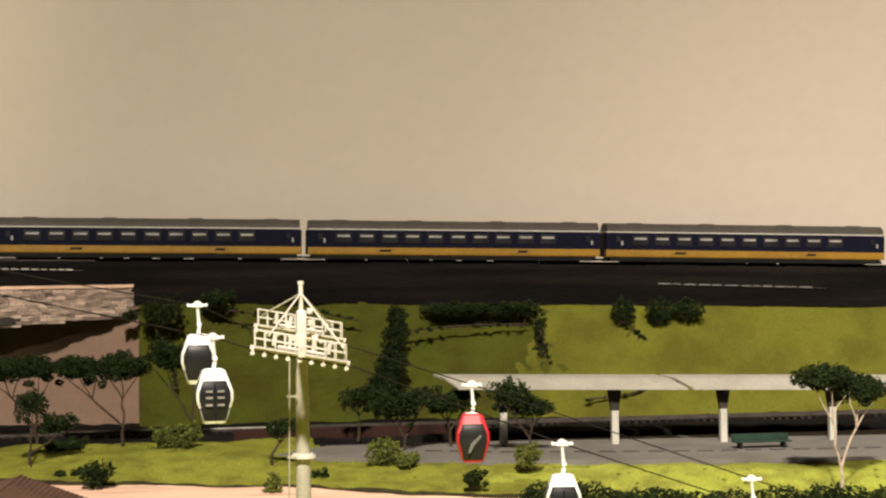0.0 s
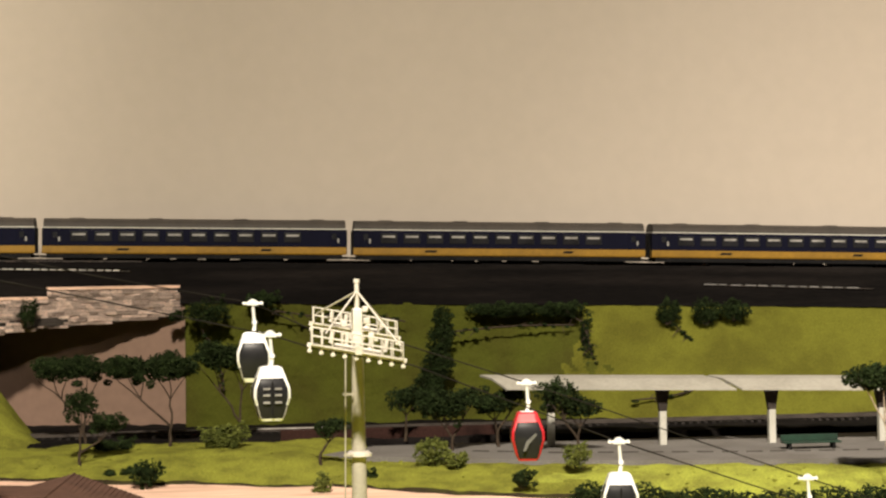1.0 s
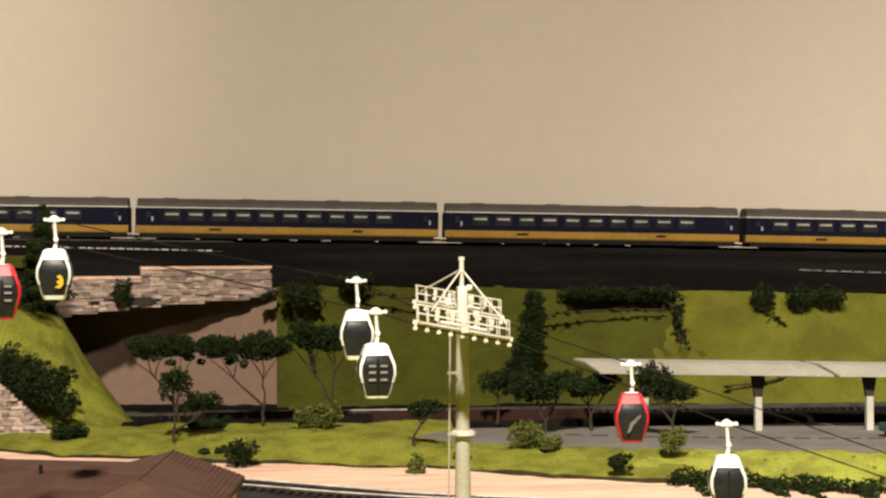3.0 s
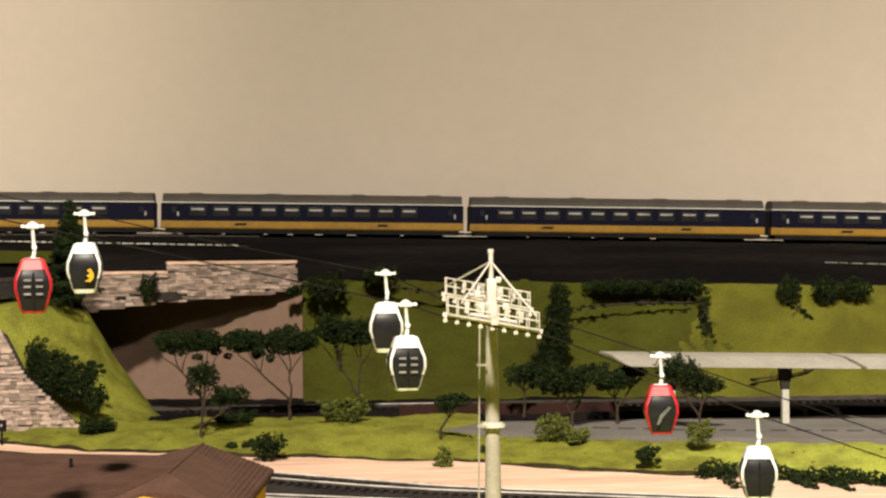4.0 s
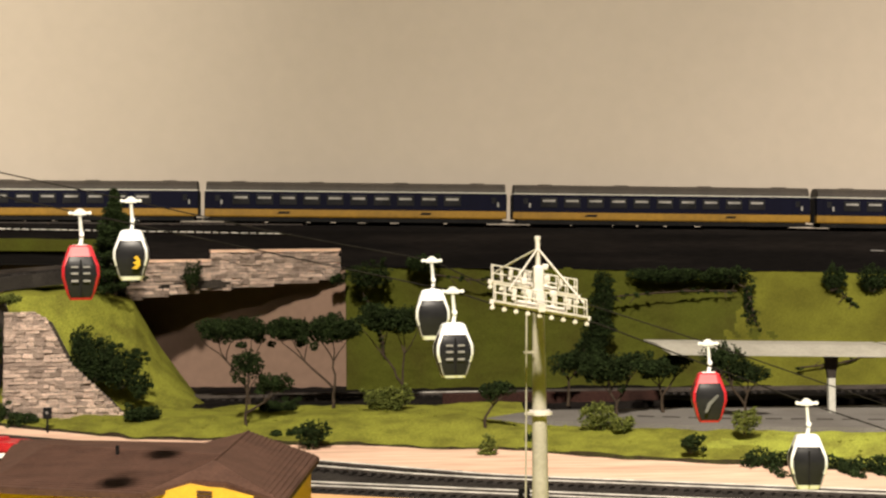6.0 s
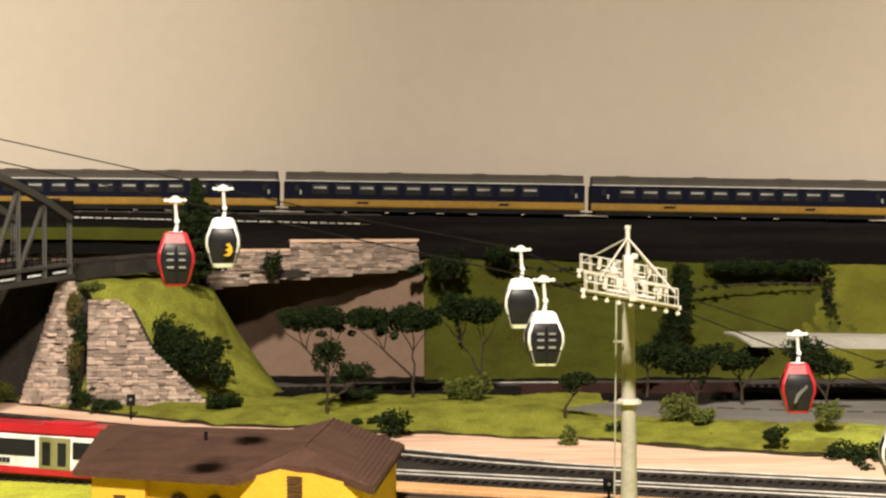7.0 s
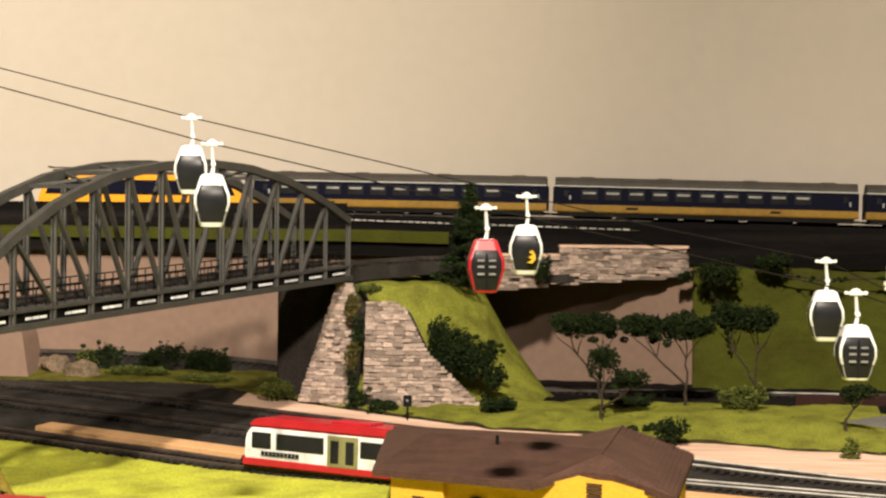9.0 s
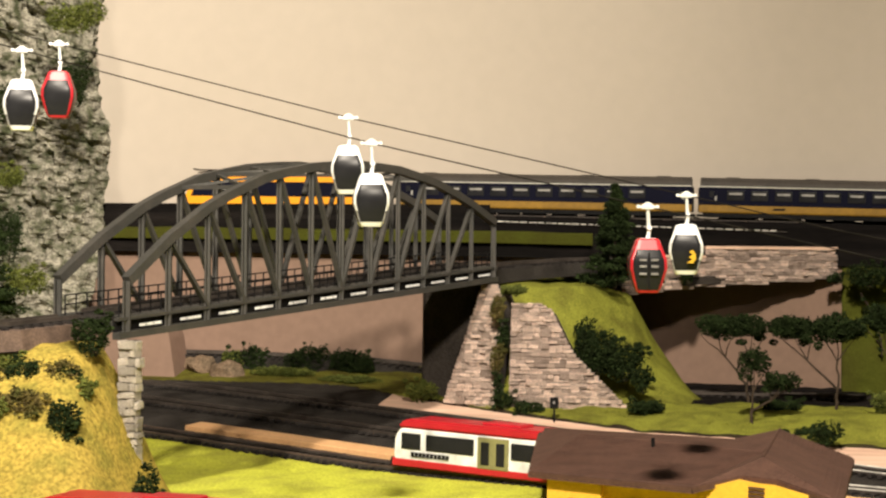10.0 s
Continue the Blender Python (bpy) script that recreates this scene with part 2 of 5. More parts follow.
def hall():
    bm = B()
    box(bm, -2.6, 2.6, 1.87, 1.97, -0.9, 2.6)
    tagged(solid("wall_back", bm, M["wall"]), "plain beige plaster wall behind the layout", "wall", kind="structure")
    # unseen walls, ceiling and floor, kept very dark to cut bounced light
    for name, dims in (("wall_left", (-2.7, -2.6, -3, 1.97)), ("wall_right", (2.6, 2.7, -3, 1.97)), ("wall_front", (-2.6, 2.6, -3.1, -3))):
        bm = B()
        box(bm, *dims, -0.9, 2.6)
        tagged(solid(name, bm, M["hall"]), "unseen near-black wall of the hall", "wall", kind="structure")
    bm = B()
    box(bm, -2.7, 2.7, -3.1, 1.97, 2.6, 2.7)
    tagged(solid("ceiling", bm, M["hall"]), "unseen near-black ceiling of the hall", "ceiling", kind="structure")
    bm = B()
    box(bm, -2.7, 2.7, -3.1, 1.97, -1.0, -0.9)
    tagged(solid("floor", bm, M["floor"]), "dark floor of the hall", "floor", kind="structure")


hall()


AX, AY = 0.912, -0.41  # the way of the station tracks across the board


def across(x, y):
    return -AY * x + AX * y


def on_track(s, u):
    """A point u along the station tracks, s across them."""
    return (AX * u - AY * s, AY * u + AX * s)


def base_height(y):
    return 0.070 + 0.094 * min(0.32, max(0.0, y - 1.28))


def ground_height(x, y):
    e = lerp(EDGE, x)
    z = base_height(y)
    top = 0.098 - 0.0085 * ease(-0.03, 0.05, x)
    lift = top * ease(e - 0.005, e + 0.08, y) + z * (1 - ease(e - 0.005, e + 0.08, y))
    z = max(z, lift)
    z += 0.026 * ease(1.66, 1.87, y) * ease(-0.34, -0.44, x)
    # the near hill that carries the line to the bridge
    q = ease(-0.516, -0.577, x + 0.10 * (y - 0.98)) * ease(0.86, 1.0, y) * ease(1.085, 1.03, y)
    z += (0.176 - z) * q
    return z


PLATFORM = [(0.01, 1.492), (0.10, 1.445), (0.20, 1.395), (0.345, 1.36), (0.60, 1.33), (1.2, 1.24)]  # front edge of the platform


def grass_edge(x):
    return lerp(EDGE, x) + 0.007 * noise.noise(Vector((x * 16, 0, 0))) + 0.003 * noise.noise(Vector((x * 60, 4, 0)))


def ground():
    nx, ny, ne = 640, 340, 190
    verts, faces, mats = [], [], []
    edges = [grass_edge(-1.5 + 2.9 * i / nx) for i in range(nx + 1)]
    for j in range(ny + 1):
        for i in range(nx + 1):
            x, e = -1.5 + 2.9 * i / nx, min(1.82, edges[i])
            y = 0.45 + (e - 0.45) * j / ne if j <= ne else e + (1.87 - e) * (j - ne) / (ny - ne)
            s = across(x, y)
            z = ground_height(x, y)
            soft = j > ne or s < 0.96
            amp = 0.003 if soft else 0.0005
            z += amp * noise.noise(Vector((x * 30, y * 30, 0.3))) + 0.4 * amp * noise.noise(Vector((x * 90, y * 90, 1.3)))
            if j > ne and not y > 1.58:
                z += 0.0016 if not (x > 0.012 + 0.73 * max(0.0, y - 1.49) + 0.003 * noise.noise(Vector((x * 60, y * 60, 8))) and y > lerp(PLATFORM, x) + 0.004) else -0.014
            verts.append((x, y, z))
    for j in range(ny):
        for i in range(nx):
            a = j * (nx + 1) + i
            faces.append((a, a + 1, a + nx + 2, a + nx + 1))
            x, y = verts[a][0] + 0.0023, (verts[a][1] + verts[a + nx + 1][1]) / 2
            s = across(x, y) + 0.003 * noise.noise(Vector((x * 25, y * 9, 0)))
            k = 0
            if j >= ne and x > -1.2:
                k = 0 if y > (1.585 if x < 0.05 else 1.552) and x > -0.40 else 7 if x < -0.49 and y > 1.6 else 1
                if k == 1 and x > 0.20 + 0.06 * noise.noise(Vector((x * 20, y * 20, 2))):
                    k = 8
                # dark row at the edge: soil and the mat's step shadow in one colour
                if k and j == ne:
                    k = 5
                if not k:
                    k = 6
            elif s > 1.188 and x > -0.515:
                k = 2
            elif x < -0.5 and y > 1.68:
                k = 7
            elif s < 0.9745:
                k = 4 if x + 0.10 * (y - 0.98) < -0.519 + 0.006 * noise.noise(Vector((x * 20, y * 20, 3))) and 0.8 < y < 1.19 and verts[a][2] > 0.080 else 3
            mats.append(k)
    ob = mesh_ob("ground", verts, faces, M["ballast"], smooth=True)
    for k in ("grass", "sand", "lime", "straw", "edge_rim", "road_dark", "grass_mid", "grass_light"):
        ob.data.materials.append(M[k])
    ob.data.polygons.foreach_set("material_index", mats)
    tagged(ob, "green flock grass, sand and dark ballast on the baseboard", "ground", kind="structure")
    bm = B()
    box(bm, -1.5, 1.4, 0.45, 1.87, -0.9, 0.05)
    tagged(solid("baseboard", bm, M["dark_post"]), "dark wooden plinth under the model landscape", "plinth", kind="structure")


ground()


def lower_panel():
    bm = B()
    outline = [(-0.107, 1.7665), (-0.36, 1.822), (-0.36, 1.836), (-0.107, 1.781)]
    lo = [bm.verts.new((x, y, 0.05)) for x, y in outline]
    hi = [bm.verts.new((x, y, 0.222)) for x, y in outline]
    bm.faces.new(lo[::-1])
    bm.faces.new(hi)
    for a in range(4):
        bm.faces.new((lo[a], lo[(a + 1) % 4], hi[(a + 1) % 4], hi[a]))
    tagged(solid("lower_panel", bm, M["pink"]), "pinkish bare backdrop panel below the upper line", "panel", kind="structure")

    bm = B()
    box(bm, -1.5, -0.40, 1.772, 1.783, 0.05, 0.2275)
    tagged(solid("lower_panel_west", bm, M["pink"]), "pinkish bare backdrop panel behind the steel bridge", "panel", kind="structure")


lower_panel()


def upper_line():
    """The raised roadbed along the wall, its grassy front and the steep grass bank below it."""
    n = 60
    xs = [-1.6 + 3.2 * i / n for i in range(n + 1)]
    prof = [(1.872, 0.0065), (1.828, 0.0065), (1.826, -0.0045), (1.7775, -0.0045), (1.7765, 0.0030), (1.765, 0.0030), (1.762, -0.002), (1.762, -0.038), (1.872, -0.038)]
    verts = [(x, y, lerp(RAIL_Z, x) + z) for x in xs for y, z in prof]
    k = len(prof)
    faces = [(i * k + j, i * k + (j + 1) % k, (i + 1) * k + (j + 1) % k, (i + 1) * k + j) for i in range(n) for j in range(k)]
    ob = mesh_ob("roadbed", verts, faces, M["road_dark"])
    tagged(ob, "dark raised roadbed of the upper railway line along the wall", "roadbed", kind="structure")
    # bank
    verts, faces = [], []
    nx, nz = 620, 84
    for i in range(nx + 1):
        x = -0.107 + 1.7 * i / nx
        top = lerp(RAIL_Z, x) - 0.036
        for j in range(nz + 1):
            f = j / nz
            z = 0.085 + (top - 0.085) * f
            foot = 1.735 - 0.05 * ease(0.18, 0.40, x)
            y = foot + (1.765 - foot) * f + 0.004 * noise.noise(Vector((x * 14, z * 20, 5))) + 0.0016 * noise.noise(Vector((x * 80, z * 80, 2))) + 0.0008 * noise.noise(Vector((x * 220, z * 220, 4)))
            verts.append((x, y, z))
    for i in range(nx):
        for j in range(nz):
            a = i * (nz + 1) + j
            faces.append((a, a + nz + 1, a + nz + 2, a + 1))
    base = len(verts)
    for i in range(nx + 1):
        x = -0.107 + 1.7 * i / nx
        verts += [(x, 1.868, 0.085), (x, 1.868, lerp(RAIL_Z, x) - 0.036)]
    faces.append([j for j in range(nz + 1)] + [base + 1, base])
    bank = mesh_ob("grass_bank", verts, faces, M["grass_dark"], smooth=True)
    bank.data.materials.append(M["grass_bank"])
    # lighter grass copy to the right: the stronger light there is in the colour
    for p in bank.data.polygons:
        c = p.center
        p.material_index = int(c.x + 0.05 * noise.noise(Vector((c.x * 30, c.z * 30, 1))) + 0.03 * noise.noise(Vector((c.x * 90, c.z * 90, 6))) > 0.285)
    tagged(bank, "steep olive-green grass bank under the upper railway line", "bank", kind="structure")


upper_line()
# ---- tracks ----


def sleeper_mesh(l=0.030, w=0.0032, h=0.0018):
    bm = B()
    box(bm, -l / 2, l / 2, -w / 2, w / 2, 0, h)
    me = bpy.data.meshes.new("sleeper")
    bm.to_mesh(me)
    bm.free()
    me.materials.append(M["sleeper"])
    return me


SLEEPER = sleeper_mesh()


def station_track(s, u0, u1, label, top="rail"):
    t = thing("railway_track", label, "track", group="station tracks")
    for side in (-1, 1):
        n = int((u1 - u0) / 0.05)
        run = [on_track(s + side * 0.0086, u0 + (u1 - u0) * i / n) for i in range(n + 1)]
        bm = sweep(B(), [(x, y, ground_height(x, y) + 0.0026) for x, y in run], 0.0012, 0.0018)
        rail = part("rail", bm, M["rail_dull"], t, "dark rail web")
        bm = sweep(B(), [(x, y, ground_height(x, y) + 0.0039) for x, y in run], 0.0014, 0.0008)
        part("rail_head", bm, M[top], rail, "bright nickel rail head" if top == "rail" else "rusty brown rail head")
        # left stretch keeps the dark rail colour, as no reflection is painted there
        if top == "rail":
            run = [on_track(s + side * 0.0086, -1.9 + (u0 + 1.9) * i / 12) for i in range(13)]
            part("rail", sweep(B(), [(x, y, ground_height(x, y) + 0.0030) for x, y in run], 0.0013, 0.0026), M["rail_dull"], t, "rail with no reflection in its colour")
    if top == "rail":
        u0 = -1.75
    n = int((u1 - u0) / 0.0075)
    ang = math.degrees(math.atan2(AY, AX)) + 90
    for i in range(n):
        x, y = on_track(s, u0 + (u1 - u0) * (i + 0.5) / n)
        ob = new("sleeper", SLEEPER)
        ob.parent = t
        ob.matrix_local = pose(x, y, ground_height(x, y) - 0.0002, 0, 0, ang + random.uniform(-0.6, 0.6))
    return t


station_track(0.987, -1.55, 0.25, "black plastic model track with dark sleepers beside the grass", "rust")
station_track(1.090, -0.80, 0.45, "model track with bright nickel rails in dark ballast")
station_track(1.163, -0.84, 0.45, "model track with bright nickel rails in front of the sandy slope")


def plank(s0, s1, u0, u1, h, mat, label):
    """A flat strip of bare board laid between two tracks."""
    bm = B()
    pts = [on_track(s0, u0), on_track(s0, u1), on_track(s1, u1), on_track(s1, u0)]
    lo = [bm.verts.new((x, y, ground_height(x, y) - 0.001)) for x, y in pts]
    hi = [bm.verts.new((x, y, ground_height(x, y) + h)) for x, y in pts]
    bm.faces.new(lo)
    bm.faces.new(hi)
    for i in range(4):
        bm.faces.new((lo[i], lo[(i + 1) % 4], hi[(i + 1) % 4], hi[i]))
    bmesh.ops.bevel(bm, geom=bm.edges[:], offset=0.0006, segments=1, affect="EDGES")
    return tagged(solid("platform_strip", bm, M[mat]), label, "plank", group="bare platform boards")


plank(1.014, 1.034, -1.17, -0.93, 0.004, "wood", "bare plywood strip laid as a platform between tracks")
plank(1.014, 1.034, -0.925, -0.40, 0.004, "wood", "bare plywood strip laid as a platform between tracks")


def line_track(name, label, pts, top="rail_dull", z_rail=0.003):
    """A track along any run of points, sleepers joined into one mesh."""
    t = thing(name, label, "track")
    p = [Vector(q) for q in pts]
    for side in (-1, 1):
        run = []
        for i, q in enumerate(p):
            d = p[min(i + 1, len(p) - 1)] - p[max(i - 1, 0)]
            run.append(q + Vector((-d.y, d.x, 0)).normalized() * 0.0086 * side + Vector((0, 0, z_rail)))
        part("rail", sweep(B(), run, 0.0012, 0.0026), M[top], t)
    bm = B()
    for a, b in zip(p, p[1:]):
        d = b - a
        n = max(1, int(d.length / 0.0075))
        for i in range(n):
            c = a + d * (i + 0.5) / n
            side = Vector((-d.y, d.x, 0)).normalized() * 0.015
            beam(bm, c - side, c + side, 0.0032, 0.0020)
    tagged(part("track_base", bm, M["sleeper"], t), kind="stuff")
    return t


xs = [-1.6 + 0.1 * i for i in range(33)]
line_track("upper_track", "railway track on the dark upper roadbed along the wall", [(x, TRAIN_Y, lerp(RAIL_Z, x) - 0.0038) for x in xs])
siding = line_track("siding_track", "dark model track at the foot of the grass bank", [(x, 1.655, 0.1) for x in (-0.42, -0.2, 0.0, 0.3, 0.6, 0.9, 1.3)])


# glints on the siding rail, added as two short pale pieces
for x0, x1 in ((-0.075, -0.052), (-0.046, 0.024)):
    part("rail_head", beam(B(), (x0, 1.6464, 0.1046), (x1, 1.6464, 0.1046), 0.0014, 0.0007), M["rail"], siding, "rail glint added as a pale length")


def parapet():
    """A low dark kerb and hand rail along the upper line."""
    t = thing("track_fence", "low dark fence with thin top rail along the upper line", "fence")
    xs2 = [-1.5 + 0.05 * i for i in range(28)]
    bm = sweep(B(), [(a, 1.772, lerp(RAIL_Z, a) + 0.004) for a in xs2], 0.0008, 0.0008)
    part("top_rail", bm, M["rail_dull"], t, "dull metal top rail")
    for x in xs2:
        bm = B()
        z = lerp(RAIL_Z, x)
        box(bm, x - 0.0006, x + 0.0006, 1.7712, 1.7728, z - 0.008, z + 0.004)
        part("post", bm, M["rust"], t)


parapet()


def edge_strip(x0, x1, z0, z1, step, seed, finish):
    """A thin dull rail whose broken glints are built as short pale lengths with gaps between them."""
    rnd = random.Random(seed)
    t = thing("edge_rail", "thin metal rail along the roadbed edge with painted glints", "rail", group="edge rails of the roadbed")

    def at(x, dz=0.0):
        return (x, 1.7608, z0 + (z1 - z0) * (x - x0) / (x1 - x0) + dz)

    part("bar", beam(B(), at(x0, -0.0006), at(x1, -0.0006), 0.0012, 0.0006), M["rail_dull"], t, "dull rail foot")
    x = x0
    while x < x1 - step:
        w = step * rnd.uniform(0.45, 0.85)
        part("glint_length", beam(B(), at(x), at(x + w), 0.0012, rnd.uniform(0.0006, 0.0011)), M[finish], t, "glint on the rail, built as a pale length")
        x += w + step * rnd.uniform(0.12, 0.35)


edge_strip(-0.46, -0.16, 0.2620, 0.2537, 0.009, 1, "rail")
edge_strip(0.42, 0.60, 0.2310, 0.2240, 0.016, 2, "rack")

# ---- the train on the upper line ----


def section(bm, outline, x0, x1):
    """A body along x from a cross-section outline of (y, z)."""
    a = [bm.verts.new((x0, y, z)) for y, z in outline]
    b = [bm.verts.new((x1, y, z)) for y, z in outline]
    bm.faces.new(a[::-1])
    bm.faces.new(b)
    for i in range(len(a)):
        j = (i + 1) % len(a)
        bm.faces.new((a[i], a[j], b[j], b[i]))
    return bm


def bogie(t, x, mat="black"):
    bm = B()
    box(bm, x - 0.017, x + 0.017, -0.0115, 0.0115, 0.0035, 0.0075, bevel=0.0008)
    bg = part("bogie", bm, M[mat], t)
    for dx in (-0.0145, 0.0145):
        bm = B()
        rod(bm, (x + dx, -0.0095, 0.0052), (x + dx, -0.0072, 0.0052), 0.0052, n=18)
        rod(bm, (x + dx, 0.0072, 0.0052), (x + dx, 0.0095, 0.0052), 0.0052, n=18)
        rod(bm, (x + dx, -0.0072, 0.0052), (x + dx, 0.0072, 0.0052), 0.001, n=8)
        part("wheelset", bm, M["rust"], bg)


def coach():
    L = 0.151
    t = thing("passenger_coach", "dark blue passenger coach with yellow lower band and grey roof", "train coach", group="coaches of the train")
    w = 0.0165
    bm = section(B(), [(-w + 0.0004, 0.0108), (w - 0.0004, 0.0108), (w, 0.0120), (w, 0.0182), (-w, 0.0182), (-w, 0.0120)], -L, L)
    part("yellow_band", bm, M["yellow"], t, "yellow lower side panel")
    bm = section(B(), [(-w, 0.0182), (w, 0.0182), (w * 0.985, 0.0362), (-w * 0.985, 0.0362)], -L, L)
    part("body", bm, M["blue"], t)
    bm = section(B(), [(-w - 0.0004, 0.0360), (-w - 0.0004, 0.0371), (w + 0.0004, 0.0371), (w + 0.0004, 0.0360)], -L, L)
    part("cantrail", bm, M["trim_grey"], t, "pale grey gutter strip")
    arc = [(-w, 0.0371), (-w * 0.95, 0.0405), (-w * 0.78, 0.0437), (-w * 0.4, 0.0458), (w * 0.4, 0.0458), (w * 0.78, 0.0437), (w * 0.95, 0.0405), (w, 0.0371)]
    bm = section(B(), arc, -L + 0.001, L - 0.001)
    roof = part("roof", bm, M["roof_grey"], t, "brownish grey curved roof")
    for x in (-0.118, -0.04, 0.045, 0.122):
        bm = B()
        box(bm, x - 0.007, x + 0.007, -0.006, 0.006, 0.0450, 0.0466, bevel=0.0006)
        part("roof_vent", bm, M["roof_grey"], roof)
    for i in range(10):
        x = -L + 0.036 + 0.0235 * i
        for y in (-w * 0.994 - 0.0003, w * 0.994 + 0.0003):
            bm = B()
            box(bm, x - 0.0085, x + 0.0085, y - 0.0004, y + 0.0004, 0.0230, 0.0330, bevel=0.0004)
            win = part("window", bm, M["glass_dark"], t)
            bm = B()
            s = -1 if y < 0 else 1
            box(bm, x - 0.0064, x + 0.0064, y + s * 0.0003, y + s * 0.0007, 0.0288, 0.0308)
            part("blind", bm, M["pale"], win)
    for x in (-L + 0.0125, L - 0.0125):
        for s in (-1, 1):
            bm = B()
            box(bm, x - 0.0055, x + 0.0055, s * w - 0.0005, s * w + 0.0005, 0.0184, 0.0350, bevel=0.0004)
            d = part("door", bm, M["blue"], t)
            bm = B()
            box(bm, x - 0.0022, x + 0.0022, s * w - 0.0009, s * w + 0.0009, 0.0262, 0.0322)
            part("door_window", bm, M["glass_dark"], d)
            bm = B()
            box(bm, x + 0.0032, x + 0.0050, s * w - 0.0009, s * w + 0.0009, 0.0228, 0.0272)
            part("class_mark", bm, M["pale"], d, "small pale class mark")
    for s in (-1, 1):
        for x, h in ((-0.072, 0.0068), (0.070, 0.0058)):
            bm = prism(B(), [(x - h, 0.0140), (x + h * 0.7, 0.0140), (x + h, 0.0162), (x - h * 0.7, 0.0162)], s * w - 0.0004, s * w + 0.0004)
            part("emblem", bm, M["black"], t, "dark lettered strip on the yellow band")
    bm = section(B(), [(-w + 0.0012, 0.0062), (w - 0.0012, 0.0062), (w - 0.0012, 0.0110), (-w + 0.0012, 0.0110)], -L + 0.004, L - 0.004)
    part("solebar", bm, M["black"], t)
    for x0, x1, z in ((-0.088, -0.050, 0.0022), (-0.046, -0.026, 0.0032), (-0.020, 0.002, 0.0024), (0.010, 0.034, 0.0032), (0.044, 0.088, 0.0022)):
        bm = B()
        box(bm, x0, x1, -0.011, 0.011, z, 0.0096, bevel=0.0006)
        part("underfloor_box", bm, M["black"], t)
    for s in (-1, 1):
        bm = B()
        x0, x1 = sorted((s * L, s * (L + 0.0012)))
        box(bm, x0, x1, -0.008, 0.008, 0.0110, 0.0350, bevel=0.0004)
        part("gangway", bm, M["black"], t, "black rubber gangway")
        x0, x1 = sorted((s * (L - 0.004), s * (L + 0.0032)))
        bm = B()
        box(bm, x0, x1, -0.002, 0.002, 0.0066, 0.0090, bevel=0.0004)
        part("coupler", bm, M["black"], t)
        bogie(t, s * 0.112)
    return t


def on_line(x):
    a, b = lerp(RAIL_Z, x - 0.1), lerp(RAIL_Z, x + 0.1)
    return pose(x, TRAIN_Y, lerp(RAIL_Z, x) + 0.0008, 0, -math.degrees(math.atan2(b - a, 0.2)), 0)


def train():
    c = coach()
    xs3 = [-0.4050 + 0.3090 * i for i in range(4)]
    c.matrix_basis = on_line(xs3[0])
    for x in xs3[1:]:
        copy_thing(c, on_line(x))


train()


